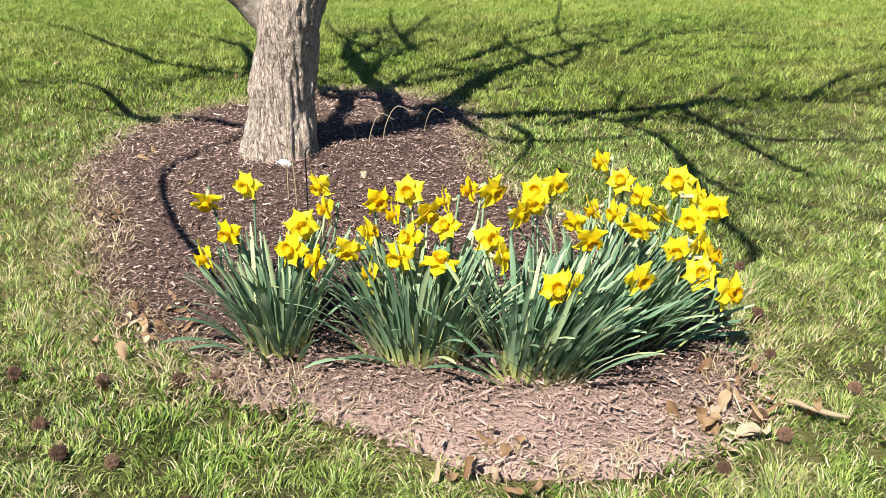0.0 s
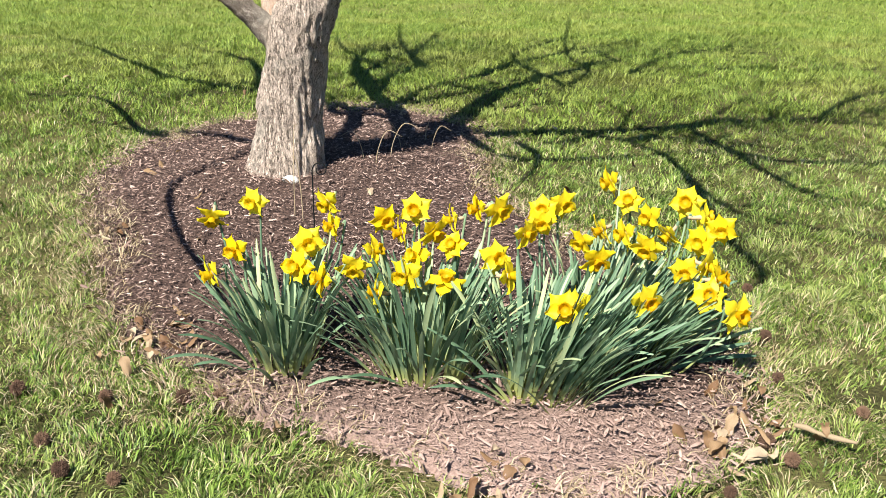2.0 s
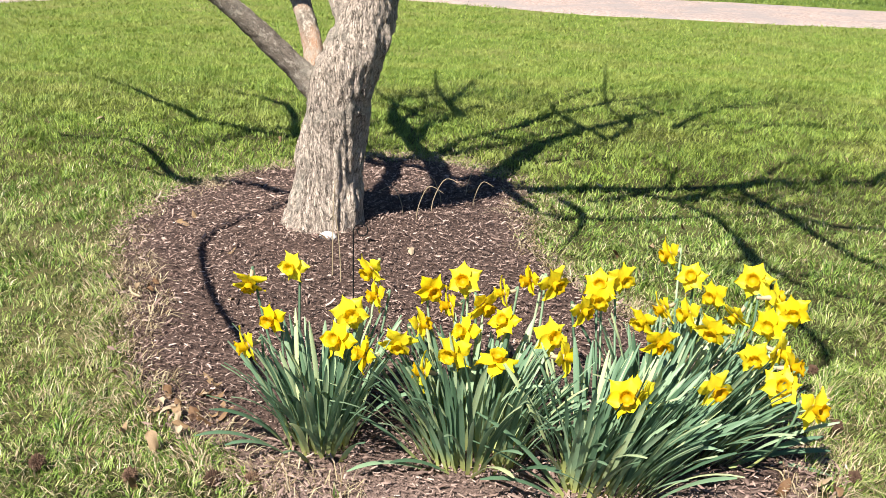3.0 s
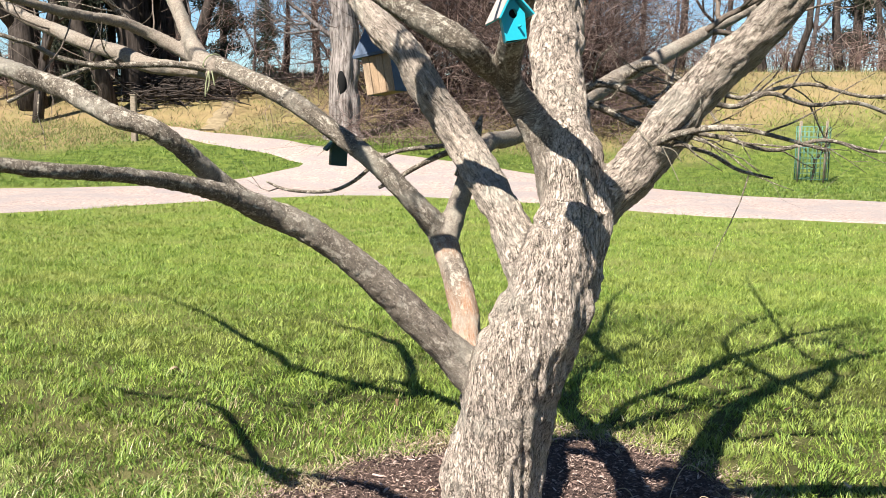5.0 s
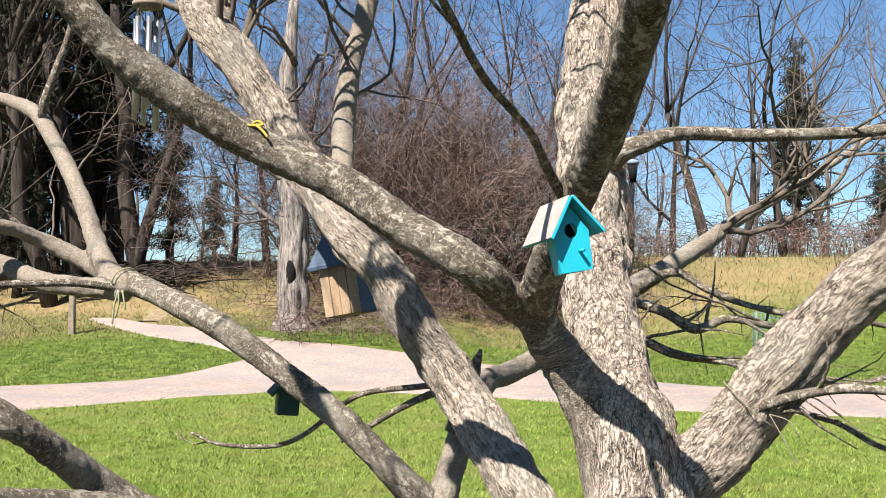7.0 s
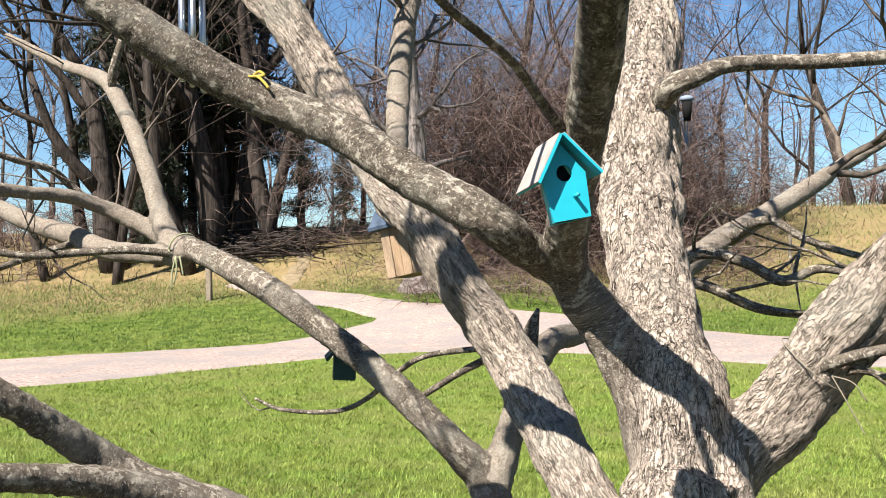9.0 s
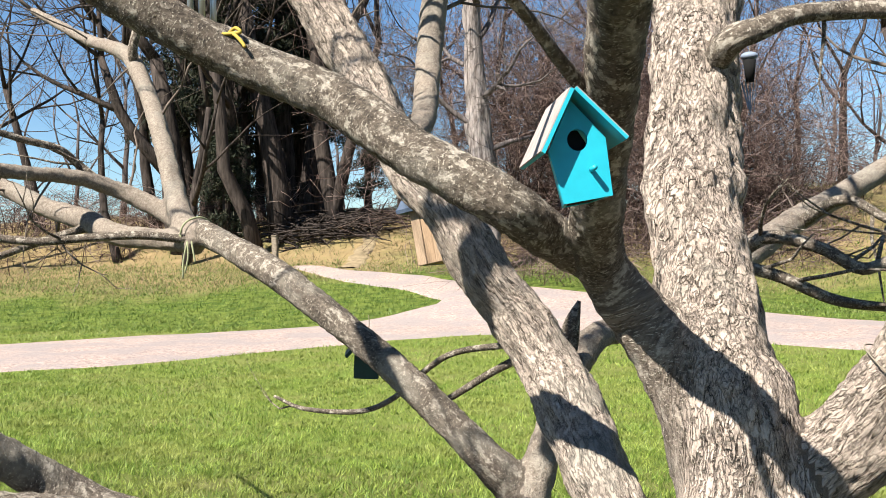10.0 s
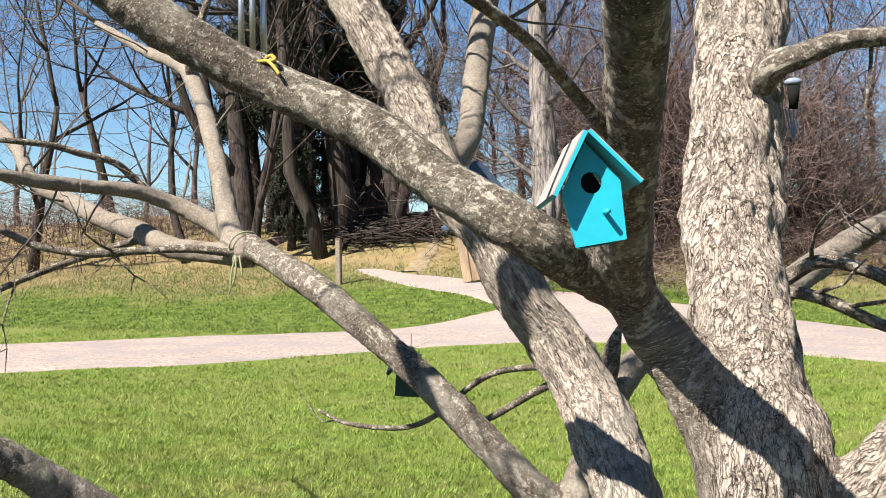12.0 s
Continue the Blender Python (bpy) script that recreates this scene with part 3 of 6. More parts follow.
grass_object("lawn_grass", "thick bright green mown lawn grass with straw patches", "grass", [
    (-2.0, 2.0, 1.35, 2.4, 22000, 0.037, 0.0038, 1.15),
    (-2.4, 2.3, 2.4, 3.6, 18000, 0.037, 0.0040, 1.15),
    (-3.2, 3.4, 3.6, 5.5, 11500, 0.038, 0.0045, 1.15)], BLADE, 5, on_lawn)
grass_object("lawn_grass", "bright yellow-green mown lawn running down to the gravel road", "grass", [
    (-5.0, 4.6, 5.5, 8.0, 7000, 0.044, 0.005, 1.1),
    (-8.0, 6.0, 8.0, 12.0, 4200, 0.046, 0.008, 1.0),
    (-13, 8.0, 12.0, 17.0, 2000, 0.048, 0.011, 1.0),
    (-17, 9.0, 17.0, 24.0, 700, 0.052, 0.016, 1.0),
    (1, 20, 33.0, 40.0, 90, 0.1, 0.03, 0.8),
    (-8, 8, -4, 1.4, 300, 0.06, 0.013, 1.0)], BLADE_FAR, 25, on_lawn)
grass_object("far_lawn", "mown grass beyond the gravel road, deepened in green for grazing sun", "grass", [(-24, 16, 22.5, 34.0, 330, 0.065, 0.026, 0.9)], BLADE_BEYOND, 26, on_lawn)


def at_edge(x, y):
    """Along the ragged rim of the bed."""
    some, all_ = np.zeros(len(x), bool), np.ones(len(x), bool)
    for k in range(8):
        r = 0.06 + 0.2 * flat_noise(x, y, 3.0, 17)
        hit = inside(BED, x + r * math.cos(k * math.pi / 4), y + r * math.sin(k * math.pi / 4))
        some |= hit
        all_ &= hit
    return some & ~all_


def in_thatch(x, y):
    return on_lawn(x, y) & (flat_noise(x, y, 2.6, 19) + 0.5 * flat_noise(x, y, 9.0, 20) > 0.74 - 0.1 * step(2.2, 1.4, y))


STRAW = island_mat("straw", [(0.0, (0.2, 0.14, 0.08)), (0.5, (0.42, 0.33, 0.2)), (1.0, (0.62, 0.53, 0.36))], 0.75, 0.2, translucent=0.15)
grass_object("straw_rim", "bleached straw and thatch along the rim of the bed", "straw", [(-2.0, 1.3, 1.8, 6.8, 5200, 0.042, 0.0038, 1.9)], STRAW, 15, at_edge)
grass_object("lawn_thatch", "drifts of bleached dead grass in the lawn", "straw", [(-2.4, 2.2, 1.35, 3.4, 4200, 0.042, 0.0034, 1.5), (-3.2, 3.6, 3.4, 6.5, 900, 0.042, 0.0045, 1.4)], STRAW, 16, in_thatch)


def on_rise(x, y):
    return (y + 3.0 * (flat_noise(x, y, 0.3, 14) - 0.5) > 30.9 + 6.4 * step(1, 8, x) - 2.2 * step(-9, -15, x)) & ~on_gravel(x, y) & ~near_line(TRAIL, x, y)


grass_object("field_grass", "tall dry tan grass on the rise below the woods", "grass", [
    (-26, 18, 25.5, 34.0, 170, 0.17, 0.018, 1.1),
    (-30, 26, 34.0, 50.0, 50, 0.24, 0.03, 1.1)], DRY, 6, on_rise)


# ---- the mulch bed ----
def mulch_bed():
    rng = np.random.default_rng(8)
    xs, ys = np.arange(-1.9, 1.2, 0.03), np.arange(1.9, 6.7, 0.03)
    x, y = np.meshgrid(xs, ys)
    z = ground_height(x, y) + 0.012 + 0.02 * flat_noise(x, y, 9.0, 21) + 0.012 * flat_noise(x, y, 26.0, 22)
    n, m = len(xs), len(ys)
    k = (np.arange(m - 1)[:, None] * n + np.arange(n - 1)[None, :]).reshape(-1)
    cx, cy = x.ravel()[k] + 0.015, y.ravel()[k] + 0.015
    k = k[inside(BED, cx, cy)][:, None]
    q = np.hstack([k, k + 1, k + n + 1, k + n])
    rim = np.ones(x.size)
    for a in range(8):
        rim *= inside(BED, x.ravel() + 0.05 * math.cos(a * math.pi / 4), y.ravel() + 0.05 * math.sin(a * math.pi / 4))
    z = z - 0.045 * (1 - rim.reshape(z.shape))
    bed = tagged(new("mulch_bed", big_mesh("mulch_bed", np.stack([x, y, z], -1).reshape(-1, 3), np.full(len(q), 4), q.ravel(), MULCH, True)),
                 "shredded brown bark mulch bed round the tree", "mulch bed", kind="structure")

    def shreds(count, size):
        px, py = rng.uniform(-1.9, 1.2, count), rng.uniform(1.9, 6.7, count)
        ok = inside(BED, px + rng.normal(0, 0.03, count), py + rng.normal(0, 0.03, count))
        px, py = px[ok], py[ok]
        c = len(px)
        pz = ground_height(px, py) + 0.024 + 0.02 * flat_noise(px, py, 9.0, 21) + rng.uniform(0, 0.014, c)
        a, tilt = rng.uniform(0, 2 * math.pi, c), rng.normal(0, 0.28, c)
        length = size * np.exp(rng.normal(0, 0.45, c))
        wide = np.clip(length * rng.uniform(0.12, 0.34, c), 0.0025, 0.0095)
        thick = wide * rng.uniform(0.25, 0.6, c)
        d = np.stack([np.cos(a) * np.cos(tilt), np.sin(a) * np.cos(tilt), np.sin(tilt)], 1)
        s = np.stack([-np.sin(a), np.cos(a), rng.normal(0, 0.35, c)], 1)
        up = np.cross(d, s)
        p = np.stack([px, py, pz], 1)
        L, W, T = (d * length[:, None] / 2), (s * wide[:, None] / 2), (up * thick[:, None])
        bend = T * rng.normal(0, 0.5, c)[:, None]
        v = np.stack([p - L - W * 0.7, p - L + W * 0.5, p - L * 0.9 + T, p + W * 1.1 + bend, p - W + bend, p + T + bend, p + L - W * 0.5, p + L + W * 0.4, p + L * 0.8 + T], 1).reshape(-1, 3)
        f = np.array([0, 1, 2, 0, 2, 5, 4, 2, 1, 3, 5, 4, 5, 8, 6, 5, 3, 7, 8, 6, 8, 7])
        sizes = np.tile([3, 4, 4, 4, 4, 3], c)
        return v, sizes, (np.arange(c)[:, None] * 9 + f[None, :]).ravel()

    a = shreds(96000, 0.0112)
    b = shreds(2200, 0.025)
    litter = new("bark_shreds", big_mesh("bark_shreds", np.vstack([a[0], b[0]]), np.concatenate([a[1], b[1]]), np.concatenate([a[2], b[2] + len(a[0])]), CHIP))
    litter.parent = bed
    litter["kind"] = "stuff"
    # larger chips along the open front of the bed, one by one
    forms = []
    for k in range(5):
        bm = bmesh.new()
        box_mesh(bm, 0.011, 0.05, 0.004)
        for v in bm.verts:
            v.co += Vector((rng.normal(0, 0.0015), rng.normal(0, 0.008), rng.normal(0, 0.001)))
        me = bpy.data.meshes.new("wood_chip")
        bm.to_mesh(me)
        bm.free()
        me.materials.append(CHIP_ONE)
        forms.append(me)
    n = 0
    while n < 150:
        px, py = rng.uniform(-1.0, 0.9), rng.uniform(2.05, 2.75)
        if inside(BED, np.array([px]), np.array([py]))[0]:
            o = share("wood_chip", forms[n % 5], bed, pose(px, py, ground_at(px, py) + 0.045, rng.normal(0, 14), rng.normal(0, 14), rng.uniform(0, 360)) @ Matrix.Scale(rng.uniform(0.3, 0.62), 4))
            n += 1
    return bed


mulch_bed()


# ---- the tree ----
# Limbs as rows of x, y, z, radius; the number after the name is the share of old, plated bark.
WOOD_ROWS = [
    ("trunk", 1.0, [(-0.775, 4.53, 0.02, 0.25), (-0.77, 4.51, 0.2, 0.188), (-0.74, 4.5, 0.44, 0.155), (-0.71, 4.48, 0.65, 0.145), (-0.66, 4.43, 0.86, 0.138), (-0.59, 4.42, 1.05, 0.124), (-0.54, 4.43, 1.21, 0.118), (-0.51, 4.45, 1.33, 0.105)]),
    ("right_limb", 0.9, [(-0.54, 4.46, 1.22, 0.0855), (-0.47, 4.48, 1.32, 0.0774), (-0.37, 4.47, 1.42, 0.0662), (-0.25, 4.42, 1.58, 0.0593), (-0.15, 4.37, 1.71, 0.0533), (-0.07, 4.32, 1.79, 0.049), (0.03, 4.25, 1.92, 0.0456), (0.15, 4.15, 2.1, 0.0404), (0.3, 4, 2.4, 0.0344), (0.55, 3.8, 2.85, 0.0275), (0.95, 3.55, 3.2, 0.0189)]),
    ("front_limb", 0.35, [(-0.54, 4.48, 1.32, 0.0782), (-0.575, 4.48, 1.44, 0.0644), (-0.62, 4.475, 1.53, 0.0522), (-0.675, 4.455, 1.61, 0.0452), (-0.708, 4.41, 1.675, 0.0385), (-0.7, 4.3, 1.742, 0.0353), (-0.66, 4.09, 1.86, 0.0328), (-0.628, 3.9, 1.945, 0.0312), (-0.612, 3.73, 2.015, 0.0295), (-0.6, 3.52, 2.13, 0.0279), (-0.58, 3.25, 2.45, 0.0254), (-0.4, 2.95, 2.95, 0.0213), (-0.05, 2.7, 3.5, 0.0148)]),
    ("crossing_limb", 0.15, [(-0.72, 4.45, 1.67, 0.028), (-0.772, 4.35, 1.712, 0.0332), (-0.8257, 4.2672, 1.7613, 0.0366), (-0.9488, 4.2774, 1.8331, 0.0358), (-1.072, 4.3287, 1.9152, 0.0366), (-1.2053, 4.339, 1.9768, 0.0374), (-1.3182, 4.298, 2.0383, 0.0366), (-1.4208, 4.2467, 2.1101, 0.0358), (-1.4926, 4.2056, 2.182, 0.0332), (-1.6055, 4.1338, 2.3666, 0.0307), (-1.7799, 4.0312, 2.7257, 0.0238)]),
    ("centre_stem", 1.0, [(-0.53, 4.46, 1.15, 0.1), (-0.53, 4.47, 1.44, 0.085), (-0.56, 4.54, 1.58, 0.078), (-0.58, 4.62, 1.73, 0.075), (-0.58, 4.7, 1.87, 0.075), (-0.58, 4.77, 2.02, 0.076), (-0.57, 4.84, 2.13, 0.076), (-0.55, 4.92, 2.4, 0.066), (-0.45, 5, 2.9, 0.052), (-0.1, 5.25, 3.5, 0.038), (0.45, 5.5, 4, 0.022)]),
    ("leaning_stem", 0.8, [(-0.6, 4.42, 1.06, 0.081), (-0.7, 4.52, 1.26, 0.0605), (-0.7775, 4.6931, 1.3649, 0.0588), (-0.8465, 4.8312, 1.4536, 0.0597), (-0.9254, 4.8805, 1.5621, 0.0588), (-0.9845, 4.8706, 1.641, 0.0555), (-1.07, 4.9, 1.78, 0.0549), (-1.18, 4.98, 1.88, 0.0522), (-1.28, 5.12, 2.01, 0.054), (-1.39, 5.21, 2.17, 0.0567), (-1.52, 5.27, 2.36, 0.0612), (-1.65, 5.33, 2.52, 0.0594), (-1.8, 5.4, 2.8, 0.045), (-2, 5.5, 3.2, 0.027)]),
    ("leaning_fork", 0.7, [(-1.36, 5.19, 2.12, 0.05), (-1.44, 5.23, 2.25, 0.046), (-1.56, 5.31, 2.44, 0.04), (-1.62, 5.4, 2.57, 0.037), (-1.68, 5.48, 2.85, 0.03), (-1.7, 5.6, 3.3, 0.02)]),
    ("upright_limb", 0.1, [(-1.2, 5.05, 1.92, 0.0331), (-1.22, 5.26, 2, 0.034), (-1.25, 5.4, 2.08, 0.034), (-1.27, 5.52, 2.23, 0.035), (-1.26, 5.59, 2.44, 0.035), (-1.23, 5.67, 2.61, 0.0331), (-1.2, 5.75, 2.9, 0.0276), (-1.15, 5.8, 3.3, 0.0184)]),
    ("left_limb", 0.3, [(-0.73, 4.5, 0.66, 0.0496), (-0.81, 4.62, 0.79, 0.0463), (-0.86, 4.81, 0.96, 0.0446), (-0.93, 4.99, 1.1, 0.0438), (-0.97, 5.06, 1.17, 0.0449), (-1.04, 5.02, 1.26, 0.0397), (-1.19, 5.01, 1.41, 0.0352), (-1.33, 5.07, 1.5, 0.0337), (-1.48, 5.11, 1.6, 0.0359), (-1.66, 5.22, 1.68, 0.0352), (-1.86, 5.34, 1.75, 0.0329), (-1.95, 5.4, 1.77, 0.0299)]),
    ("left_fork", 0.1, [(-1.86, 5.33, 1.74, 0.036), (-1.94, 5.39, 1.78, 0.0333), (-2.02, 5.49, 1.86, 0.031), (-2.15, 5.64, 2.04, 0.031), (-2.32, 5.84, 2.22, 0.03), (-2.46, 5.97, 2.36, 0.028), (-2.61, 6.07, 2.43, 0.023), (-2.78, 6.18, 2.49, 0.021), (-3.1, 6.3, 2.65, 0.015)]),
    ("left_fork", 0.1, [(-1.88, 5.36, 1.75, 0.0324), (-1.96, 5.42, 1.77, 0.0279), (-2.05, 5.48, 1.81, 0.027), (-2.17, 5.47, 1.87, 0.026), (-2.25, 5.37, 1.91, 0.024), (-2.33, 5.24, 1.92, 0.021), (-2.38, 5.11, 1.93, 0.019), (-2.5, 4.85, 1.97, 0.014)]),
    ("left_fork", 0.1, [(-1.86, 5.33, 1.72, 0.0324), (-1.95, 5.35, 1.73, 0.0306), (-2.15, 5.4, 1.75, 0.032), (-2.3, 5.45, 1.8, 0.032), (-2.46, 5.5, 1.84, 0.03), (-2.6, 5.55, 1.89, 0.027), (-2.8, 5.6, 1.97, 0.023), (-2.98, 5.72, 2.1, 0.0235), (-3.45, 6.05, 2.3, 0.0225), (-4.1, 6.6, 2.55, 0.019), (-5, 7.3, 2.8, 0.012)]),
    ("low_limb", 0.3, [(-0.69, 4.45, 0.68, 0.069), (-0.76, 4.46, 0.79, 0.0644), (-0.82, 4.45, 0.86, 0.058), (-0.9, 4.41, 0.95, 0.0506), (-1.01, 4.36, 1.07, 0.0451), (-1.13, 4.3, 1.19, 0.0396), (-1.25, 4.24, 1.28, 0.0377), (-1.35, 4.19, 1.33, 0.0377), (-1.42, 4.15, 1.38, 0.0331), (-1.47, 4.06, 1.46, 0.0267), (-1.53, 3.98, 1.53, 0.0267), (-1.63, 3.98, 1.56, 0.0276), (-1.73, 4.02, 1.6, 0.0258), (-1.82, 4.08, 1.63, 0.0258), (-2.1, 4.1, 1.72, 0.0221), (-2.5, 4.2, 1.85, 0.0166), (-2.9, 4.3, 2, 0.011)]),
    ("low_branch", 0.1, [(-1.27, 4.235, 1.29, 0.03), (-1.345, 4.15, 1.336, 0.029), (-1.4, 4.06, 1.376, 0.025), (-1.47, 3.92, 1.412, 0.021), (-1.54, 3.78, 1.435, 0.0185), (-1.6, 3.62, 1.45, 0.019), (-1.7, 3.5, 1.47, 0.018), (-1.77, 3.2, 1.48, 0.017), (-1.63, 2.72, 1.48, 0.016), (-1.43, 2.3, 1.48, 0.015), (-1.3, 2, 1.48, 0.014)]),
    ("back_limb", 0.2, [(-0.95, 5.05, 1.15, 0.045), (-0.92, 5.08, 1.24, 0.038), (-0.89, 5.12, 1.34, 0.038), (-0.86, 5.18, 1.43, 0.041), (-0.82, 5.3, 1.48, 0.035), (-0.76, 5.47, 1.49, 0.034), (-0.62, 5.7, 1.55, 0.036), (-0.44, 5.95, 1.67, 0.042), (-0.31, 6.21, 1.75, 0.042), (-0.1, 6.48, 1.86, 0.037), (0.09, 6.73, 1.97, 0.033), (0.21, 6.99, 2.04, 0.03), (0.6, 7.3, 2.25, 0.022), (1, 7.5, 2.5, 0.014)]),
]
# Thinner wood, each its own piece.
BRANCHES = [
    [(-2.42, 5.94, 2.32, 0.018), (-2.405, 5.9, 2.38, 0.016), (-2.36, 5.9, 2.51, 0.014), (-2.31, 5.9, 2.66, 0.012), (-2.27, 5.9, 2.95, 0.009)],
    [(-0.66, 4.1, 1.84, 0.012), (-0.70, 4.02, 1.89, 0.008), (-0.735, 3.91, 1.94, 0.0062), (-0.795, 3.77, 1.985, 0.0058), (-0.835, 3.62, 2.035, 0.005), (-0.9, 3.4, 2.12, 0.0045)],
    [(-0.57, 4.76, 1.98, 0.03), (-0.52, 4.66, 2.02, 0.024), (-0.48, 4.66, 2.035, 0.021), (-0.42, 4.69, 2.06, 0.017), (-0.34, 4.73, 2.07, 0.016), (-0.19, 4.76, 2.07, 0.015), (0.1, 4.8, 2.09, 0.013), (0.5, 4.8, 2.16, 0.009)],
    [(-1.88, 5.32, 1.73, 0.012), (-1.99, 5.25, 1.745, 0.0115), (-2.13, 5.20, 1.74, 0.0115), (-2.24, 5.15, 1.735, 0.011), (-2.36, 5.10, 1.76, 0.01), (-2.43, 5.05, 1.80, 0.009), (-2.6, 4.95, 1.86, 0.007)],
    [(-2.24, 5.43, 1.78, 0.013), (-2.33, 5.38, 1.75, 0.011), (-2.4, 5.28, 1.71, 0.01), (-2.46, 5.15, 1.66, 0.009), (-2.5, 5.0, 1.6, 0.007)],
    [(-2.22, 5.42, 1.9, 0.014), (-2.27, 5.40, 1.95, 0.012), (-2.29, 5.34, 1.99, 0.011), (-2.34, 5.26, 2.01, 0.01), (-2.39, 5.18, 2.03, 0.009), (-2.52, 5.0, 2.04, 0.007)],
    [(-0.62, 5.7, 1.57, 0.0252), (-0.5, 5.55, 1.66, 0.0196), (-0.42, 5.50, 1.70, 0.0168), (-0.31, 5.50, 1.67, 0.0154), (-0.22, 5.50, 1.62, 0.0154), (-0.13, 5.50, 1.65, 0.0126), (-0.05, 5.50, 1.64, 0.0112), (0.08, 5.52, 1.62, 0.010), (0.2, 5.54, 1.67, 0.009), (0.36, 5.58, 1.63, 0.0085), (0.55, 5.65, 1.64, 0.008), (0.75, 5.68, 1.58, 0.007), (0.95, 5.7, 1.6, 0.006), (1.15, 5.7, 1.55, 0.004)],
    [(-0.66, 5.65, 1.54, 0.0224), (-0.52, 5.53, 1.62, 0.0168), (-0.42, 5.50, 1.61, 0.0154), (-0.29, 5.50, 1.55, 0.0140), (-0.18, 5.50, 1.53, 0.0112), (-0.07, 5.50, 1.52, 0.0095), (0.05, 5.5, 1.5, 0.009), (0.22, 5.5, 1.46, 0.008), (0.4, 5.5, 1.5, 0.0075), (0.6, 5.52, 1.46, 0.006), (0.8, 5.55, 1.48, 0.004)],
    [(-0.3, 6.2, 1.74, 0.0224), (-0.2, 6.0, 1.80, 0.0154), (-0.10, 5.93, 1.74, 0.0126), (0.0, 5.95, 1.70, 0.0112), (0.16, 5.97, 1.66, 0.0098), (0.24, 6.0, 1.68, 0.009), (0.45, 6.0, 1.72, 0.008), (0.7, 6.0, 1.67, 0.0075), (1.0, 6.05, 1.72, 0.006), (1.3, 6.1, 1.68, 0.004)],
    [(-0.33, 4.44, 1.49, 0.012), (-0.28, 4.36, 1.525, 0.0105), (-0.23, 4.35, 1.54, 0.0095), (-0.18, 4.33, 1.55, 0.009), (-0.12, 4.31, 1.55, 0.008), (-0.05, 4.30, 1.54, 0.006), (0.1, 4.28, 1.5, 0.004)],
    [(-0.3, 4.42, 1.49, 0.01), (-0.25, 4.40, 1.505, 0.007), (-0.21, 4.40, 1.495, 0.006), (-0.16, 4.40, 1.48, 0.006), (-0.09, 4.40, 1.44, 0.005), (0.0, 4.4, 1.42, 0.003)],
    [(-0.84, 5.30, 1.48, 0.012), (-1.01, 5.31, 1.46, 0.009), (-1.16, 5.33, 1.44, 0.008), (-1.24, 5.34, 1.40, 0.008), (-1.34, 5.36, 1.32, 0.0075), (-1.44, 5.37, 1.28, 0.007), (-1.60, 5.39, 1.28, 0.006), (-1.69, 5.40, 1.31, 0.004)],
    [(-0.84, 5.28, 1.47, 0.014), (-0.97, 5.35, 1.44, 0.012), (-1.08, 5.35, 1.39, 0.01), (-1.18, 5.35, 1.33, 0.009), (-1.24, 5.35, 1.30, 0.007)],
    [(-0.9, 5.1, 1.36, 0.03), (-0.865, 5.1, 1.47, 0.025), (-0.85, 5.1, 1.53, 0.017), (-0.835, 5.1, 1.575, 0.004)],
]


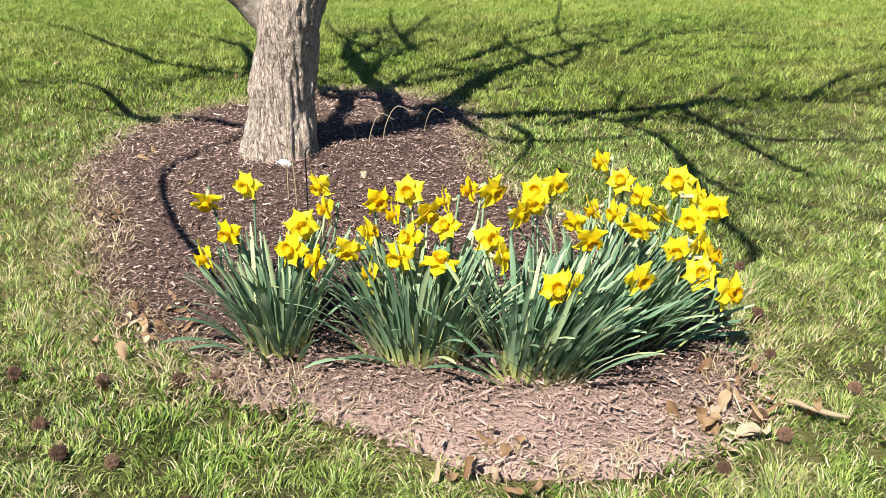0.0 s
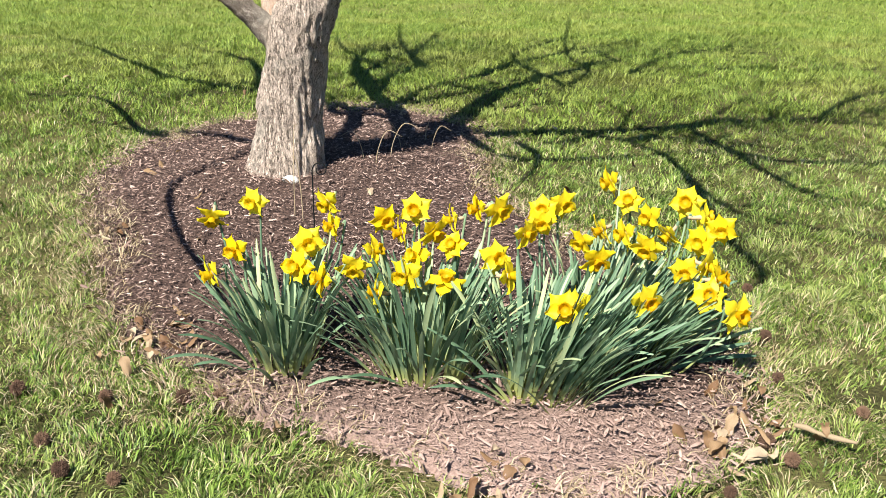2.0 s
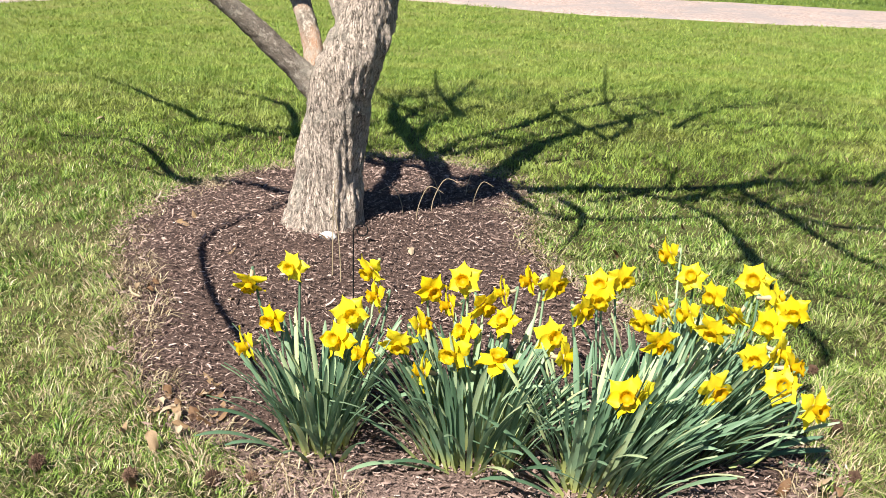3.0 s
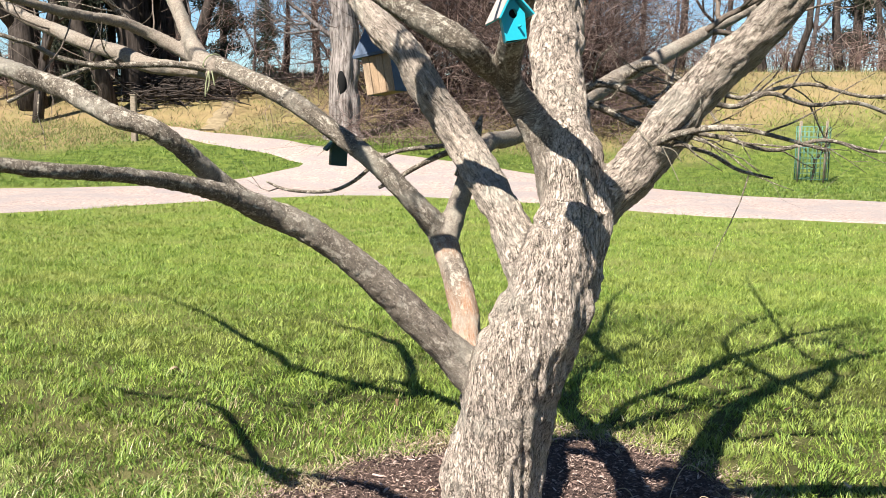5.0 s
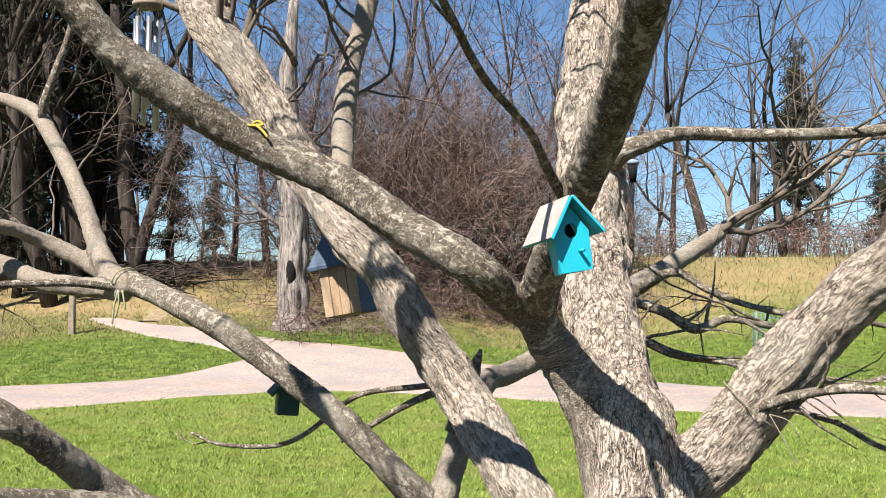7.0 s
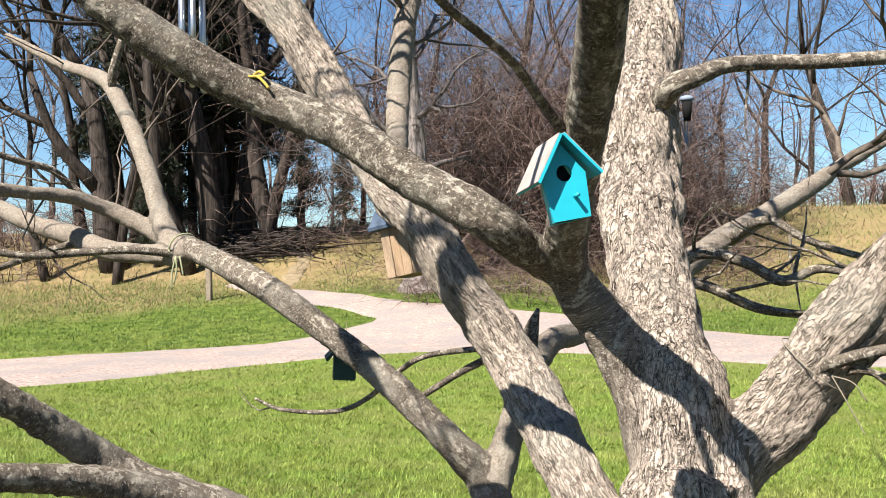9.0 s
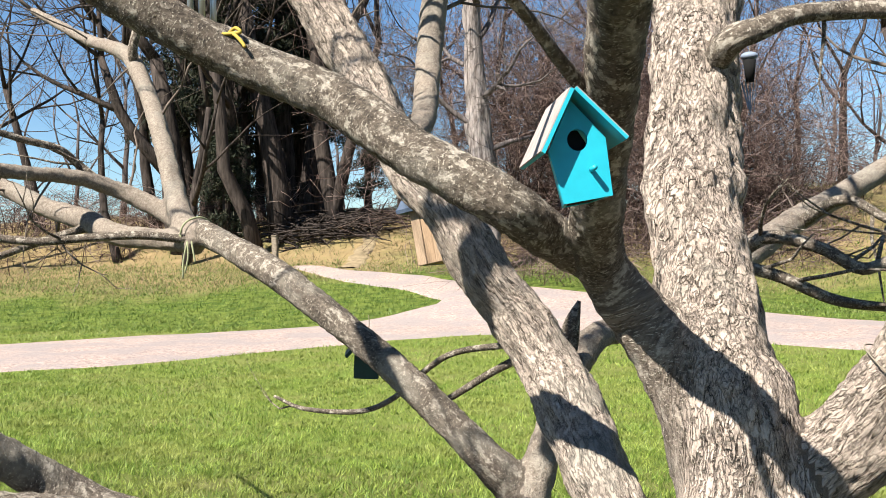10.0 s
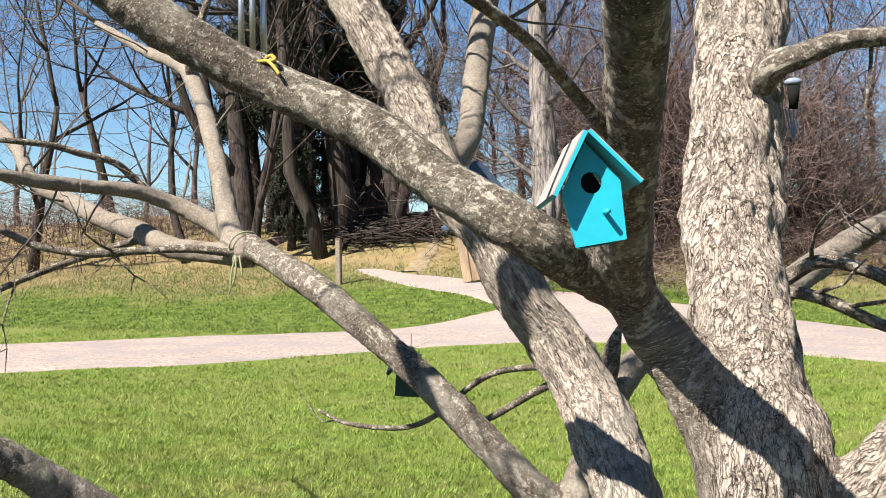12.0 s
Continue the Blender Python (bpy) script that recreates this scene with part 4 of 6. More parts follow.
# High boughs over the front lawn, as rows of the place of their shadow and their height.
BOUGHS = [
    [(0.55, 5.37, 2.45), (0.68, 5.47, 2.5), (0.86, 5.58, 2.6), (1.13, 5.3, 2.75), (1.2, 4.9, 2.85), (1.26, 4.44, 2.95), (1.43, 4.21, 3.0), (1.9, 4.0, 3.1)],
    [(1.2, 4.9, 2.85), (1.18, 4.4, 2.88), (1.17, 3.99, 2.9), (1.21, 3.6, 2.95), (1.14, 3.44, 3.0)],
    [(0.95, 5.49, 2.95), (1.34, 5.55, 3.05), (1.73, 5.22, 3.15), (2.38, 5.16, 3.3), (3.17, 5.24, 3.4)],
    [(0.95, 5.49, 2.95), (1.58, 5.86, 3.1), (2.13, 5.99, 3.2), (2.82, 6.25, 3.35), (3.66, 6.4, 3.5)],
    [(2.29, 6.06, 3.2), (2.77, 6.62, 3.4), (3.42, 6.84, 3.6)],
    [(1.33, 7.34, 3.5), (1.96, 8.35, 3.7), (2.38, 8.35, 3.8), (3.07, 8.71, 3.9)],
    [(0.81, 6.85, 2.9), (1.04, 7.45, 3.2), (0.97, 8.39, 3.5), (1.36, 12.43, 4.0)],
    [(0.81, 6.85, 2.9), (0.51, 7.87, 3.3), (0.84, 8.99, 3.6), (1.74, 10.27, 3.9)],
    [(1.33, 7.34, 3.5), (1.99, 7.61, 3.5), (2.68, 7.53, 3.6), (3.58, 7.68, 3.7)],
    [(-0.45, 7.36, 3.2), (-0.63, 7.74, 3.4), (-0.87, 8.32, 3.7), (-1.13, 9.43, 4.0)],
    [(-0.16, 7.38, 3.25), (-0.31, 8.02, 3.5), (-0.5, 9.37, 3.8), (-0.63, 10.94, 4.0)],
    [(-0.29, 7.88, 3.45), (-0.14, 10.05, 3.8), (0.11, 11.79, 4.0)],
    [(-0.42, 5.94, 2.55), (-0.17, 6.27, 2.6), (0.06, 6.53, 2.7), (0.46, 7.04, 2.9), (0.89, 7.26, 3.1)],
    [(0.38, 5.35, 2.13), (0.47, 5.1, 2.3), (0.36, 4.66, 2.5)],
    [(1.4, 5.8, 2.8), (1.58, 5.21, 2.95), (1.75, 4.63, 3.1), (2.06, 4.38, 3.2)],
    [(-1.49, 5.25, 1.75), (-1.76, 5.55, 1.9), (-2.04, 6.06, 2.0), (-2.24, 6.26, 2.05), (-2.91, 6.48, 2.1)],
]


def grown(rng, place, way, radius, length, depth, lines, droop=0.0):
    """Adds a wandering branch with side shoots to lines."""
    p, d = Vector(place), Vector(way).normalized()
    n = max(4, int(length / 0.07))
    row = []
    for i in range(n + 1):
        row.append((*p, radius * (1 - 0.75 * i / n)))
        d = (d + Vector(rng.normal(0, 0.16, 3)) + Vector((0, 0, 0.05 - droop))).normalized()
        p = p + d * (length / n)
        if depth and i > 0 and rng.uniform() < 0.42:
            side = Vector(rng.normal(0, 1, 3))
            side = (side - d * side.dot(d)).normalized()
            grown(rng, p, d * 0.7 + side * 0.75, radius * (1 - 0.75 * i / n) * 0.62, length * rng.uniform(0.3, 0.6), depth - 1, lines, droop)
    lines.append(np.array(row))


def the_tree():
    tree = thing("tree", "gnarled bare grey-barked tree with several spreading limbs", "tree", at=pose(-0.77, 4.52, 0.0))
    inv = tree.matrix_basis.inverted()
    dense = [smooth_line(rows, 14) for _, _, rows in WOOD_ROWS]
    verts, faces, base = [], [], 0
    for line in dense:
        v, q, caps = tube_arrays(line, 20)
        verts.append(v)
        faces += [tuple(int(a) + base for a in f) for f in q] + [tuple(a + base for a in c) for c in caps]
        base += len(v)
    me = bpy.data.meshes.new("rough_wood")
    me.from_pydata(np.vstack(verts).tolist(), [], faces)
    ob = new("rough_wood", me)
    fuse = ob.modifiers.new("fuse", "REMESH")
    fuse.mode, fuse.voxel_size = "VOXEL", 0.008
    ease = ob.modifiers.new("ease", "SMOOTH")
    ease.factor, ease.iterations = 0.5, 6
    fused = bpy.data.meshes.new_from_object(ob.evaluated_get(bpy.context.evaluated_depsgraph_get()))
    bpy.data.objects.remove(ob)
    n = len(fused.vertices)
    v = np.empty(n * 3, np.float32)
    fused.vertices.foreach_get("co", v)
    v = v.reshape(-1, 3).astype(float)
    nor = np.empty(n * 3, np.float32)
    fused.vertex_normals.foreach_get("vector", nor)
    nor = nor.reshape(-1, 3)
    loops = np.empty(len(fused.loops), np.int32)
    fused.loops.foreach_get("vertex_index", loops)
    sizes = np.empty(len(fused.polygons), np.int32)
    fused.polygons.foreach_get("loop_total", sizes)
    start = np.empty(len(fused.polygons), np.int32)
    fused.polygons.foreach_get("loop_start", start)

    # the limb that each place belongs to, and its coordinates along and round that limb
    pts = np.vstack([d for d in dense])
    own = np.concatenate([np.full(len(d), i) for i, d in enumerate(dense)])
    along = np.concatenate([np.concatenate(([0], np.cumsum(np.linalg.norm(np.diff(d[:, :3], axis=0), axis=1)))) for d in dense])
    tuv = [frames_along(d) for d in dense]
    TN, U, V = np.vstack([a[0] for a in tuv]), np.vstack([a[1] for a in tuv]), np.vstack([a[2] for a in tuv])
    near = np.empty(n, int)
    for a in range(0, n, 20000):
        d = np.linalg.norm(v[a:a + 20000, None, :] - pts[None, :, :3], axis=2) - pts[None, :, 3]
        near[a:a + 20000] = d.argmin(1)
    rel = v - pts[near, :3]
    limb = own[near]
    co = np.stack([(rel * U[near]).sum(1), (rel * V[near]).sum(1), along[near] + (rel * TN[near]).sum(1) + limb * 3.7], 1)
    # the bark runs on unbroken from the trunk into the stems that rise from it
    for i in (0, 4):
        co[limb == i] = v[limb == i]
    for i in (2,):
        at_i = limb == i
        from_start = along[near][at_i]
        k = np.searchsorted(np.concatenate(([0], np.cumsum(np.linalg.norm(np.diff(dense[i][:, :3], axis=0), axis=1)))), 0.3)
        own_co = co[at_i] + dense[i][k, :3] - (0, 0, 0.3 + i * 3.7)
        w = step(0.15, 0.5, from_start)[:, None]
        co[at_i] = v[at_i] * (1 - w) + own_co * w
    ages = np.array([a for _, a, _ in WOOD_ROWS])
    radius = pts[near, 3]
    old = ages[limb] * step(0.02, 0.07, radius)
    # ridges and furrows, deep on the old wood
    c = co * (1, 1, 0.16) + 0.012 * np.stack([value_noise(co * 9, 31), value_noise(co * 9, 32), value_noise(co * 9, 33)], 1)
    ridge = np.abs(value_noise(c * 34, 41) - 0.5) * 2
    lump = value_noise(co * 7, 42) - 0.5
    fine = value_noise(co * (70, 70, 24), 43) - 0.5
    push = old * (0.021 * (ridge - 0.4) + 0.008 * fine) + 0.009 * lump * radius / 0.06 + 0.004 * fine + 0.004 * (value_noise(co * 95, 44) - 0.5)
    # where limbs meet, the relief of one runs over into the other
    nxt = np.arange(len(loops)) + 1
    last = start + sizes - 1
    nxt[last] = start
    ea, eb = loops, loops[nxt]
    mixed_at = np.zeros(n, bool)
    seam = limb[ea] != limb[eb]
    mixed_at[ea[seam]] = mixed_at[eb[seam]] = True
    for turn in range(3):
        grow = mixed_at[ea] | mixed_at[eb]
        mixed_at[ea[grow]] = mixed_at[eb[grow]] = True
    count = np.bincount(ea, minlength=n) + np.bincount(eb, minlength=n)
    for turn in range(14):
        for field, where in ((push, mixed_at), (old, np.ones(n, bool))):
            mean = (np.bincount(ea, field[eb], n) + np.bincount(eb, field[ea], n)) / np.maximum(count, 1)
            field[where] = mean[where]
    v = v + nor * push[:, None]
    whole = bpy.data.meshes.new("whole_wood")
    whole.vertices.add(n)
    whole.vertices.foreach_set("co", v.astype(np.float32).ravel())
    whole.loops.add(len(loops))
    whole.loops.foreach_set("vertex_index", loops)
    whole.polygons.add(len(sizes))
    whole.polygons.foreach_set("loop_start", start)
    whole.update(calc_edges=True)
    nor = np.empty(n * 3, np.float32)
    whole.vertex_normals.foreach_get("vector", nor)
    nor = nor.reshape(-1, 3)
    bpy.data.meshes.remove(whole)
    v = v - np.array(tree.matrix_basis.translation)
    co32, old32 = co.astype(np.float32), old.astype(np.float32)
    bare = (limb == 8) * (1 - step(1.08, 1.16, pts[near, 2])) * step(0.35, 0.6, value_noise(co * (14, 14, 5), 61) + 0.12)
    bare32 = bare.astype(np.float32)
    shade_of = {"upright_limb": 0.75, "left_limb": 0.05, "left_fork": 0.7, "back_limb": 0.55, "leaning_fork": 0.4, "low_limb": 0.12, "low_branch": 0.12}
    light32 = np.array([shade_of.get(name_, 0.0) for name_, _, _ in WOOD_ROWS], np.float32)[limb]
    owner = limb[loops[start]]
    for i, (name, age, rows) in enumerate(WOOD_ROWS):
        f = np.where(owner == i)[0]
        s = sizes[f]
        idx = np.concatenate([loops[a:a + b] for a, b in zip(start[f], s)])
        used, back = np.unique(idx, return_inverse=True)
        m = big_mesh(name, v[used], s, back.ravel(), BARK, True)
        m.normals_split_custom_set_from_vertices(nor[used].tolist())
        m.attributes.new("bark", "FLOAT_VECTOR", "POINT").data.foreach_set("vector", co32[used].ravel())
        m.attributes.new("old", "FLOAT", "POINT").data.foreach_set("value", old32[used])
        m.attributes.new("peel", "FLOAT", "POINT").data.foreach_set("value", bare32[used])
        m.attributes.new("pale", "FLOAT", "POINT").data.foreach_set("value", light32[used])
        o = new("trunk" if name == "trunk" else "limb", m)
        o.parent = tree
        if name == "left_limb":
            tagged(o, "limb with a stripped, peeling lower part")
    for rows in BRANCHES:
        line = smooth_line(rows, 6)
        line[:, :3] -= np.array(tree.matrix_basis.translation)
        rng = np.random.default_rng(len(rows) * 7 + int(rows[0][0] * 100) % 97)
        lines = [line]
        for k in range(6, len(line) - 2, 4):
            if rng.uniform() < (0.85 if rows[0][0] > -0.7 and rows[0][1] > 5 else 0.22):
                side = Vector(rng.normal(0, 1, 3))
                back = rows[0][0] > -0.7 and rows[0][1] > 5
                grown(rng, line[k, :3], Vector(line[k + 1, :3] - line[k, :3]).normalized() * 0.6 + side.normalized() * 0.8, min(0.006 if back else 0.004, line[k, 3] * 0.5), rng.uniform(0.15, 0.5) if back else rng.uniform(0.08, 0.3), 2 if back else 1, lines)
        o = new("branch", tubes_mesh("branch", lines, 7, BARK if rows[0][3] > 0.009 else TWIG, 0.05))
        o.parent = tree
    for rows in BOUGHS:
        pts_ = [(x - 0.4118 * (z - 0.1), y - 0.7721 * (z - 0.1), z, 0.03 - 0.017 * i / (len(rows) - 1)) for i, (x, y, z) in enumerate(rows)]
        line = smooth_line(pts_, 6)
        line[:, :3] -= np.array(tree.matrix_basis.translation)
        rng = np.random.default_rng(len(rows) * 5 + abs(int(rows[-1][0] * 100)))
        lines = [line]
        for k in range(3, len(line) - 1, 3):
            side = Vector(rng.normal(0, 1, 3))
            side.z = abs(side.z) + 1.0
            if rows[0][2] < 2.5:
                continue
            grown(rng, line[k, :3], Vector(line[k][:3] - line[k - 1, :3]).normalized() * 0.7 + side.normalized() * 0.8, line[k, 3] * 0.6, rng.uniform(0.4, 0.9), 2, lines)
        o = new("branch", tubes_mesh("branch", lines, 6, BARK, 0.05))
        o.parent = tree
    # the crown that carries on above and beside the big limbs
    rng = np.random.default_rng(17)
    for i, (name, age, rows) in enumerate(WOOD_ROWS):
        if name in ("trunk", "low_branch"):
            continue
        lines = []
        d = dense[i]
        way = Vector(d[-1, :3] - d[-6, :3]).normalized()
        low = name in ("left_fork", "low_limb")
        for turn in range(0 if name == "left_limb" else 2):
            grown(rng, d[-1, :3], way + Vector(rng.normal(0, 0.25, 3)), d[-1, 3] * (1 - 0.3 * turn) * (0.6 if low else 1), rng.uniform(1.1, 1.7), 2 if low else 3, lines)
        for k in range(int(len(d) * 0.35), len(d), 7):
            left = d[k, 0] < -2.1
            if name == "front_limb" and d[k, 2] < 3.2:
                continue
            high = d[k, 2] > 2.3 or d[k, 0] > 0.1 or left
            if (high and not (left and rng.uniform() < 0.5)) or (i > 2 and name != "left_limb" and rng.uniform() < 0.06):
                side = Vector(rng.normal(0, 1, 3)) + Vector((0, 0.15, 0.35 if left else 1.1))
                tan = Vector(d[min(k + 1, len(d) - 1), :3] - d[k - 1, :3]).normalized()
                side = (side - tan * side.dot(tan)).normalized()
                big = 0.16 if left else 0.12 if not high else 0.5 if d[k, 2] > 2.95 or d[k, 0] > 0.1 else 0.2
                grown(rng, d[k, :3], tan * 0.5 + side * 0.8, d[k, 3] * big, rng.uniform(0.3, 0.8) if left else rng.uniform(0.7, 1.5) if high else rng.uniform(0.12, 0.35), 2 if high else 1, lines)
        for line in lines:
            line[:, :3] -= np.array(tree.matrix_basis.translation)
        if not lines:
            continue
        o = new("crown", tubes_mesh("crown", lines, 5, TWIG))
        o.parent = tree
        o["kind"] = "stuff"
    return tree


the_tree()


# ---- daffodils ----
def leaf_mesh(rng, length, width, bow, twist):
    """A strap leaf, channelled and bent outwards along +y."""
    n = 9
    rows, p, a = [], Vector((0, 0, 0)), radians(4)
    for i in range(n + 1):
        t = i / n
        w = width * (0.75 + 0.5 * t - 0.25 * t * t) * (1 if t < 0.75 else math.sqrt(max(0.0, 1 - ((t - 0.75) / 0.26) ** 2)))
        tw = twist * t
        side = Vector((math.cos(tw), math.sin(tw) * math.cos(a), -math.sin(tw) * math.sin(a)))
        up = Vector((0, math.cos(a), -math.sin(a)))
        rows.append((p - side * w / 2 - up * -0.003, p + up * 0.003 * (1 - t), p + side * w / 2 - up * -0.003))
        a += bow / n * (0.3 + 1.6 * t)
        p = p + Vector((0, math.sin(a), math.cos(a))) * (length / n)
    bm = bmesh.new()
    vs = [[bm.verts.new(q) for q in r] for r in rows]
    for i in range(n):
        for j in (0, 1):
            bm.faces.new((vs[i][j], vs[i][j + 1], vs[i + 1][j + 1], vs[i + 1][j]))
    me = bpy.data.meshes.new("leaf")
    bm.to_mesh(me)
    bm.free()
    me.materials.append(LEAF)
    me.shade_smooth()
    return me


def petal_mesh():
    """Six ruffled, pointed tepals opening towards +z, 86 mm across."""
    bm = bmesh.new()
    for k in range(6):
        a0 = k * math.pi / 3
        lift = 0.003 if k % 2 else -0.003
        rows = []
        for i in range(6):
            t = i / 5
            r = 0.004 + 0.046 * t
            w = 0.037 * math.sin(math.pi * (0.16 + 0.80 * t)) * (1.0 if t < 0.6 else 1.0 - 2.0 * (t - 0.6))
            row = []
            for j in range(5):
                s = (j - 2) / 2
                z = lift + 0.010 * t - 0.012 * t * t + 0.003 * math.cos(s * 2.4 + k) * t + 0.0045 * (abs(s) ** 2) * (1 if k % 2 else -1)
                q = Vector((r - 0.003 * s * s, s * w / 2, z))
                q.rotate(Euler((0, 0, a0)))
                row.append(bm.verts.new(q))
            rows.append(row)
        for i in range(5):
            for j in range(4):
                bm.faces.new((rows[i][j], rows[i][j + 1], rows[i + 1][j + 1], rows[i + 1][j]))
    me = bpy.data.meshes.new("petals")
    bm.to_mesh(me)
    bm.free()
    me.materials.append(PETAL)
    me.shade_smooth()
    return me


def cup_mesh():
    """The trumpet: a flared tube with a frilled rim, and the inner floor with the stamens."""
    bm = bmesh.new()
    rows = []
    for r, z in ((0.0085, 0.0), (0.0100, 0.008), (0.0114, 0.016), (0.0135, 0.021), (0.0178, 0.025), (0.0170, 0.0255), (0.0126, 0.021), (0.0108, 0.016), (0.0098, 0.011)):
        ring = []
        for k in range(24):
            a = k * math.pi / 12
            frill = (1 + 0.09 * math.sin(6 * a) + 0.06 * math.sin(11 * a)) if z > 0.024 else 1
            ring.append(bm.verts.new((r * frill * math.cos(a), r * frill * math.sin(a), z + (0.002 * math.sin(7 * a) if z > 0.024 else 0))))
        rows.append(ring)
    for a, b in zip(rows, rows[1:]):
        for k in range(24):
            bm.faces.new((a[k], a[(k + 1) % 24], b[(k + 1) % 24], b[k]))
    bm.faces.new(rows[-1])
    me = bpy.data.meshes.new("corona")
    bm.to_mesh(me)
    bm.free()
    me.materials.append(CUP)
    me.shade_smooth()
    return me


lrng = random.Random(12)
LEAVES = [leaf_mesh(lrng, 0.36, lrng.uniform(0.0125, 0.0185), b, lrng.uniform(-0.9, 0.9)) for b in (0.1, 0.2, 0.3, 0.4, 0.55, 0.7, 0.9, 1.3)]
PETALS, CORONA = petal_mesh(), cup_mesh()


def daffodil_clump(seed, centre, spread, leaves, flowers, lean=(0.0, 0.0), strays=()):
    rng = random.Random(seed)
    cx, cy = centre
    clump = thing("daffodil_clump", "clump of flowering yellow daffodils with blue-green strap leaves in mulch", "daffodils", "daffodils in the bed", at=pose(cx, cy, ground_at(cx, cy) + 0.015))
    for k in range(int(leaves * 1.3)):
        a = rng.uniform(0, 2 * math.pi)
        r = math.sqrt(rng.random())
        x, y = spread[0] * r * math.cos(a), spread[1] * r * math.sin(a)
        out = math.atan2(y + lean[1] * 0.1 + rng.gauss(0, 0.03), x + lean[0] * 0.1 + rng.gauss(0, 0.03))
        tilt = 4 + 25 * r * rng.random() + rng.gauss(0, 4)
        me = LEAVES[min(len(LEAVES) - 1, int(abs(rng.gauss(0, 1.0)) * 2.2 + r * 2.2))]
        s = rng.uniform(0.7, 1.12)
        m = pose(x, y, -0.012, 0, 0, math.degrees(out) - 90) @ pose(0, 0, 0, -tilt) @ Matrix.Diagonal((1, s, s, 1))
        share("leaf", me, clump, pose(0, 0, 0, -5 * lean[1], 10 * lean[0], 0) @ m)
    for x, y, out, tilt, which, s in strays:
        share("leaf", LEAVES[which], clump, pose(x - cx, y - cy, -0.01, 0, 0, out - 90) @ pose(0, 0, 0, -tilt) @ Matrix.Diagonal((1.45, s, s, 1)))
    zb = clump.matrix_basis.translation.z
    for fx, fy, fz in flowers:
        top = Vector((fx - cx, fy - cy, fz - zb))
        root = Vector((max(-spread[0], min(spread[0], top.x * 0.55)), max(-spread[1], min(spread[1], top.y * 0.55)), -0.01))
        face = Vector((-0.25 + rng.gauss(0, 0.95), -0.7 + rng.gauss(0, 0.4), -0.02 + rng.gauss(0, 0.3))).normalized()
        neck = top - face * 0.03
        rows = [(*root, 0.0042)]
        for t in (0.35, 0.7, 0.93):
            q = root.lerp(neck + Vector((0, 0, 0.012)) - face * 0.012, t) + Vector((top.x, top.y, 0)) * 0.08 * math.sin(math.pi * t)
            rows.append((*q, 0.0038))
        rows.append((*(neck - face * 0.012 + Vector((0, 0, 0.012))), 0.0034))
        rows.append((*neck, 0.0036))
        me = tubes_mesh("stem", [smooth_line(rows, 4)], 6, LEAF)
        stem = new("stem", me)
        stem.parent = clump
        m = Matrix.Translation(top) @ face.to_track_quat("Z", "Y").to_matrix().to_4x4() @ pose(0, 0, 0, 0, 0, rng.uniform(0, 60)) @ Matrix.Scale(rng.uniform(1.06, 1.32), 4)
        bloom = share("flower", PETALS, clump, m)
        share("corona", CORONA, bloom, Matrix())
        # the ovary and papery sheath behind the bloom
        q = smooth_line([(0, 0, 0.002, 0.0085), (0, 0, -0.012, 0.006), (0, 0.0, -0.026, 0.0055), (0, 0.004, -0.036, 0.004)], 3)
        sheath = new("sheath", tubes_mesh("sheath", [q], 6, SPATHE))
        sheath.parent = bloom
    return clump


daffodil_clump(1, (-0.51, 2.77), (0.085, 0.11), 105, [(-0.71, 2.76, 0.38), (-0.66, 2.86, 0.42), (-0.76, 3.02, 0.47), (-0.64, 3.09, 0.50), (-0.40, 3.09, 0.50), (-0.37, 2.98, 0.46), (-0.44, 2.90, 0.43), (-0.46, 2.80, 0.39), (-0.38, 2.75, 0.37)],
               strays=((-0.58, 2.73, 185, 34, 6, 0.78), (-0.59, 2.70, 200, 42, 6, 0.8), (-0.57, 2.68, 215, 36, 6, 0.66), (-0.52, 2.65, 255, 30, 5, 0.6), (-0.44, 2.66, 300, 30, 4, 0.7)))
daffodil_clump(2, (-0.07, 2.75), (0.15, 0.13), 170, [(-0.29, 2.80, 0.39), (-0.23, 2.86, 0.42), (-0.21, 3.02, 0.47), (-0.21, 2.70, 0.35), (-0.13, 2.77, 0.38), (-0.10, 2.85, 0.41), (-0.15, 2.95, 0.45), (-0.11, 3.06, 0.49), (-0.05, 2.96, 0.45), (0.01, 3.02, 0.47), (0.09, 3.08, 0.49), (0.16, 3.06, 0.49), (0.01, 2.89, 0.43), (-0.01, 2.74, 0.37)],
               strays=((-0.19, 2.66, 175, 36, 5, 0.95), (-0.15, 2.64, 200, 52, 6, 0.8), (-0.08, 2.61, 300, 32, 6, 0.8), (0.0, 2.62, 320, 38, 5, 0.7), (-0.1, 2.62, 190, 45, 6, 0.6)))
daffodil_clump(3, (0.29, 2.62), (0.12, 0.12), 165, [(0.14, 2.84, 0.41), (0.18, 2.77, 0.38), (0.24, 2.95, 0.45), (0.30, 3.06, 0.49), (0.37, 3.10, 0.50), (0.29, 3.00, 0.47), (0.33, 2.62, 0.34), (0.38, 2.66, 0.34), (0.58, 2.69, 0.34)], (0.7, 0.0),
               strays=((0.2, 2.52, 160, 34, 4, 1.0), (0.2, 2.5, 190, 40, 6, 0.8), (0.3, 2.48, 215, 30, 4, 0.9), (0.36, 2.5, 330, 34, 4, 0.9), (0.2, 2.54, 170, 48, 3, 0.9), (0.42, 2.6, -20, 78, 3, 1.0), (0.44, 2.6, -25, 80, 3, 0.95)))
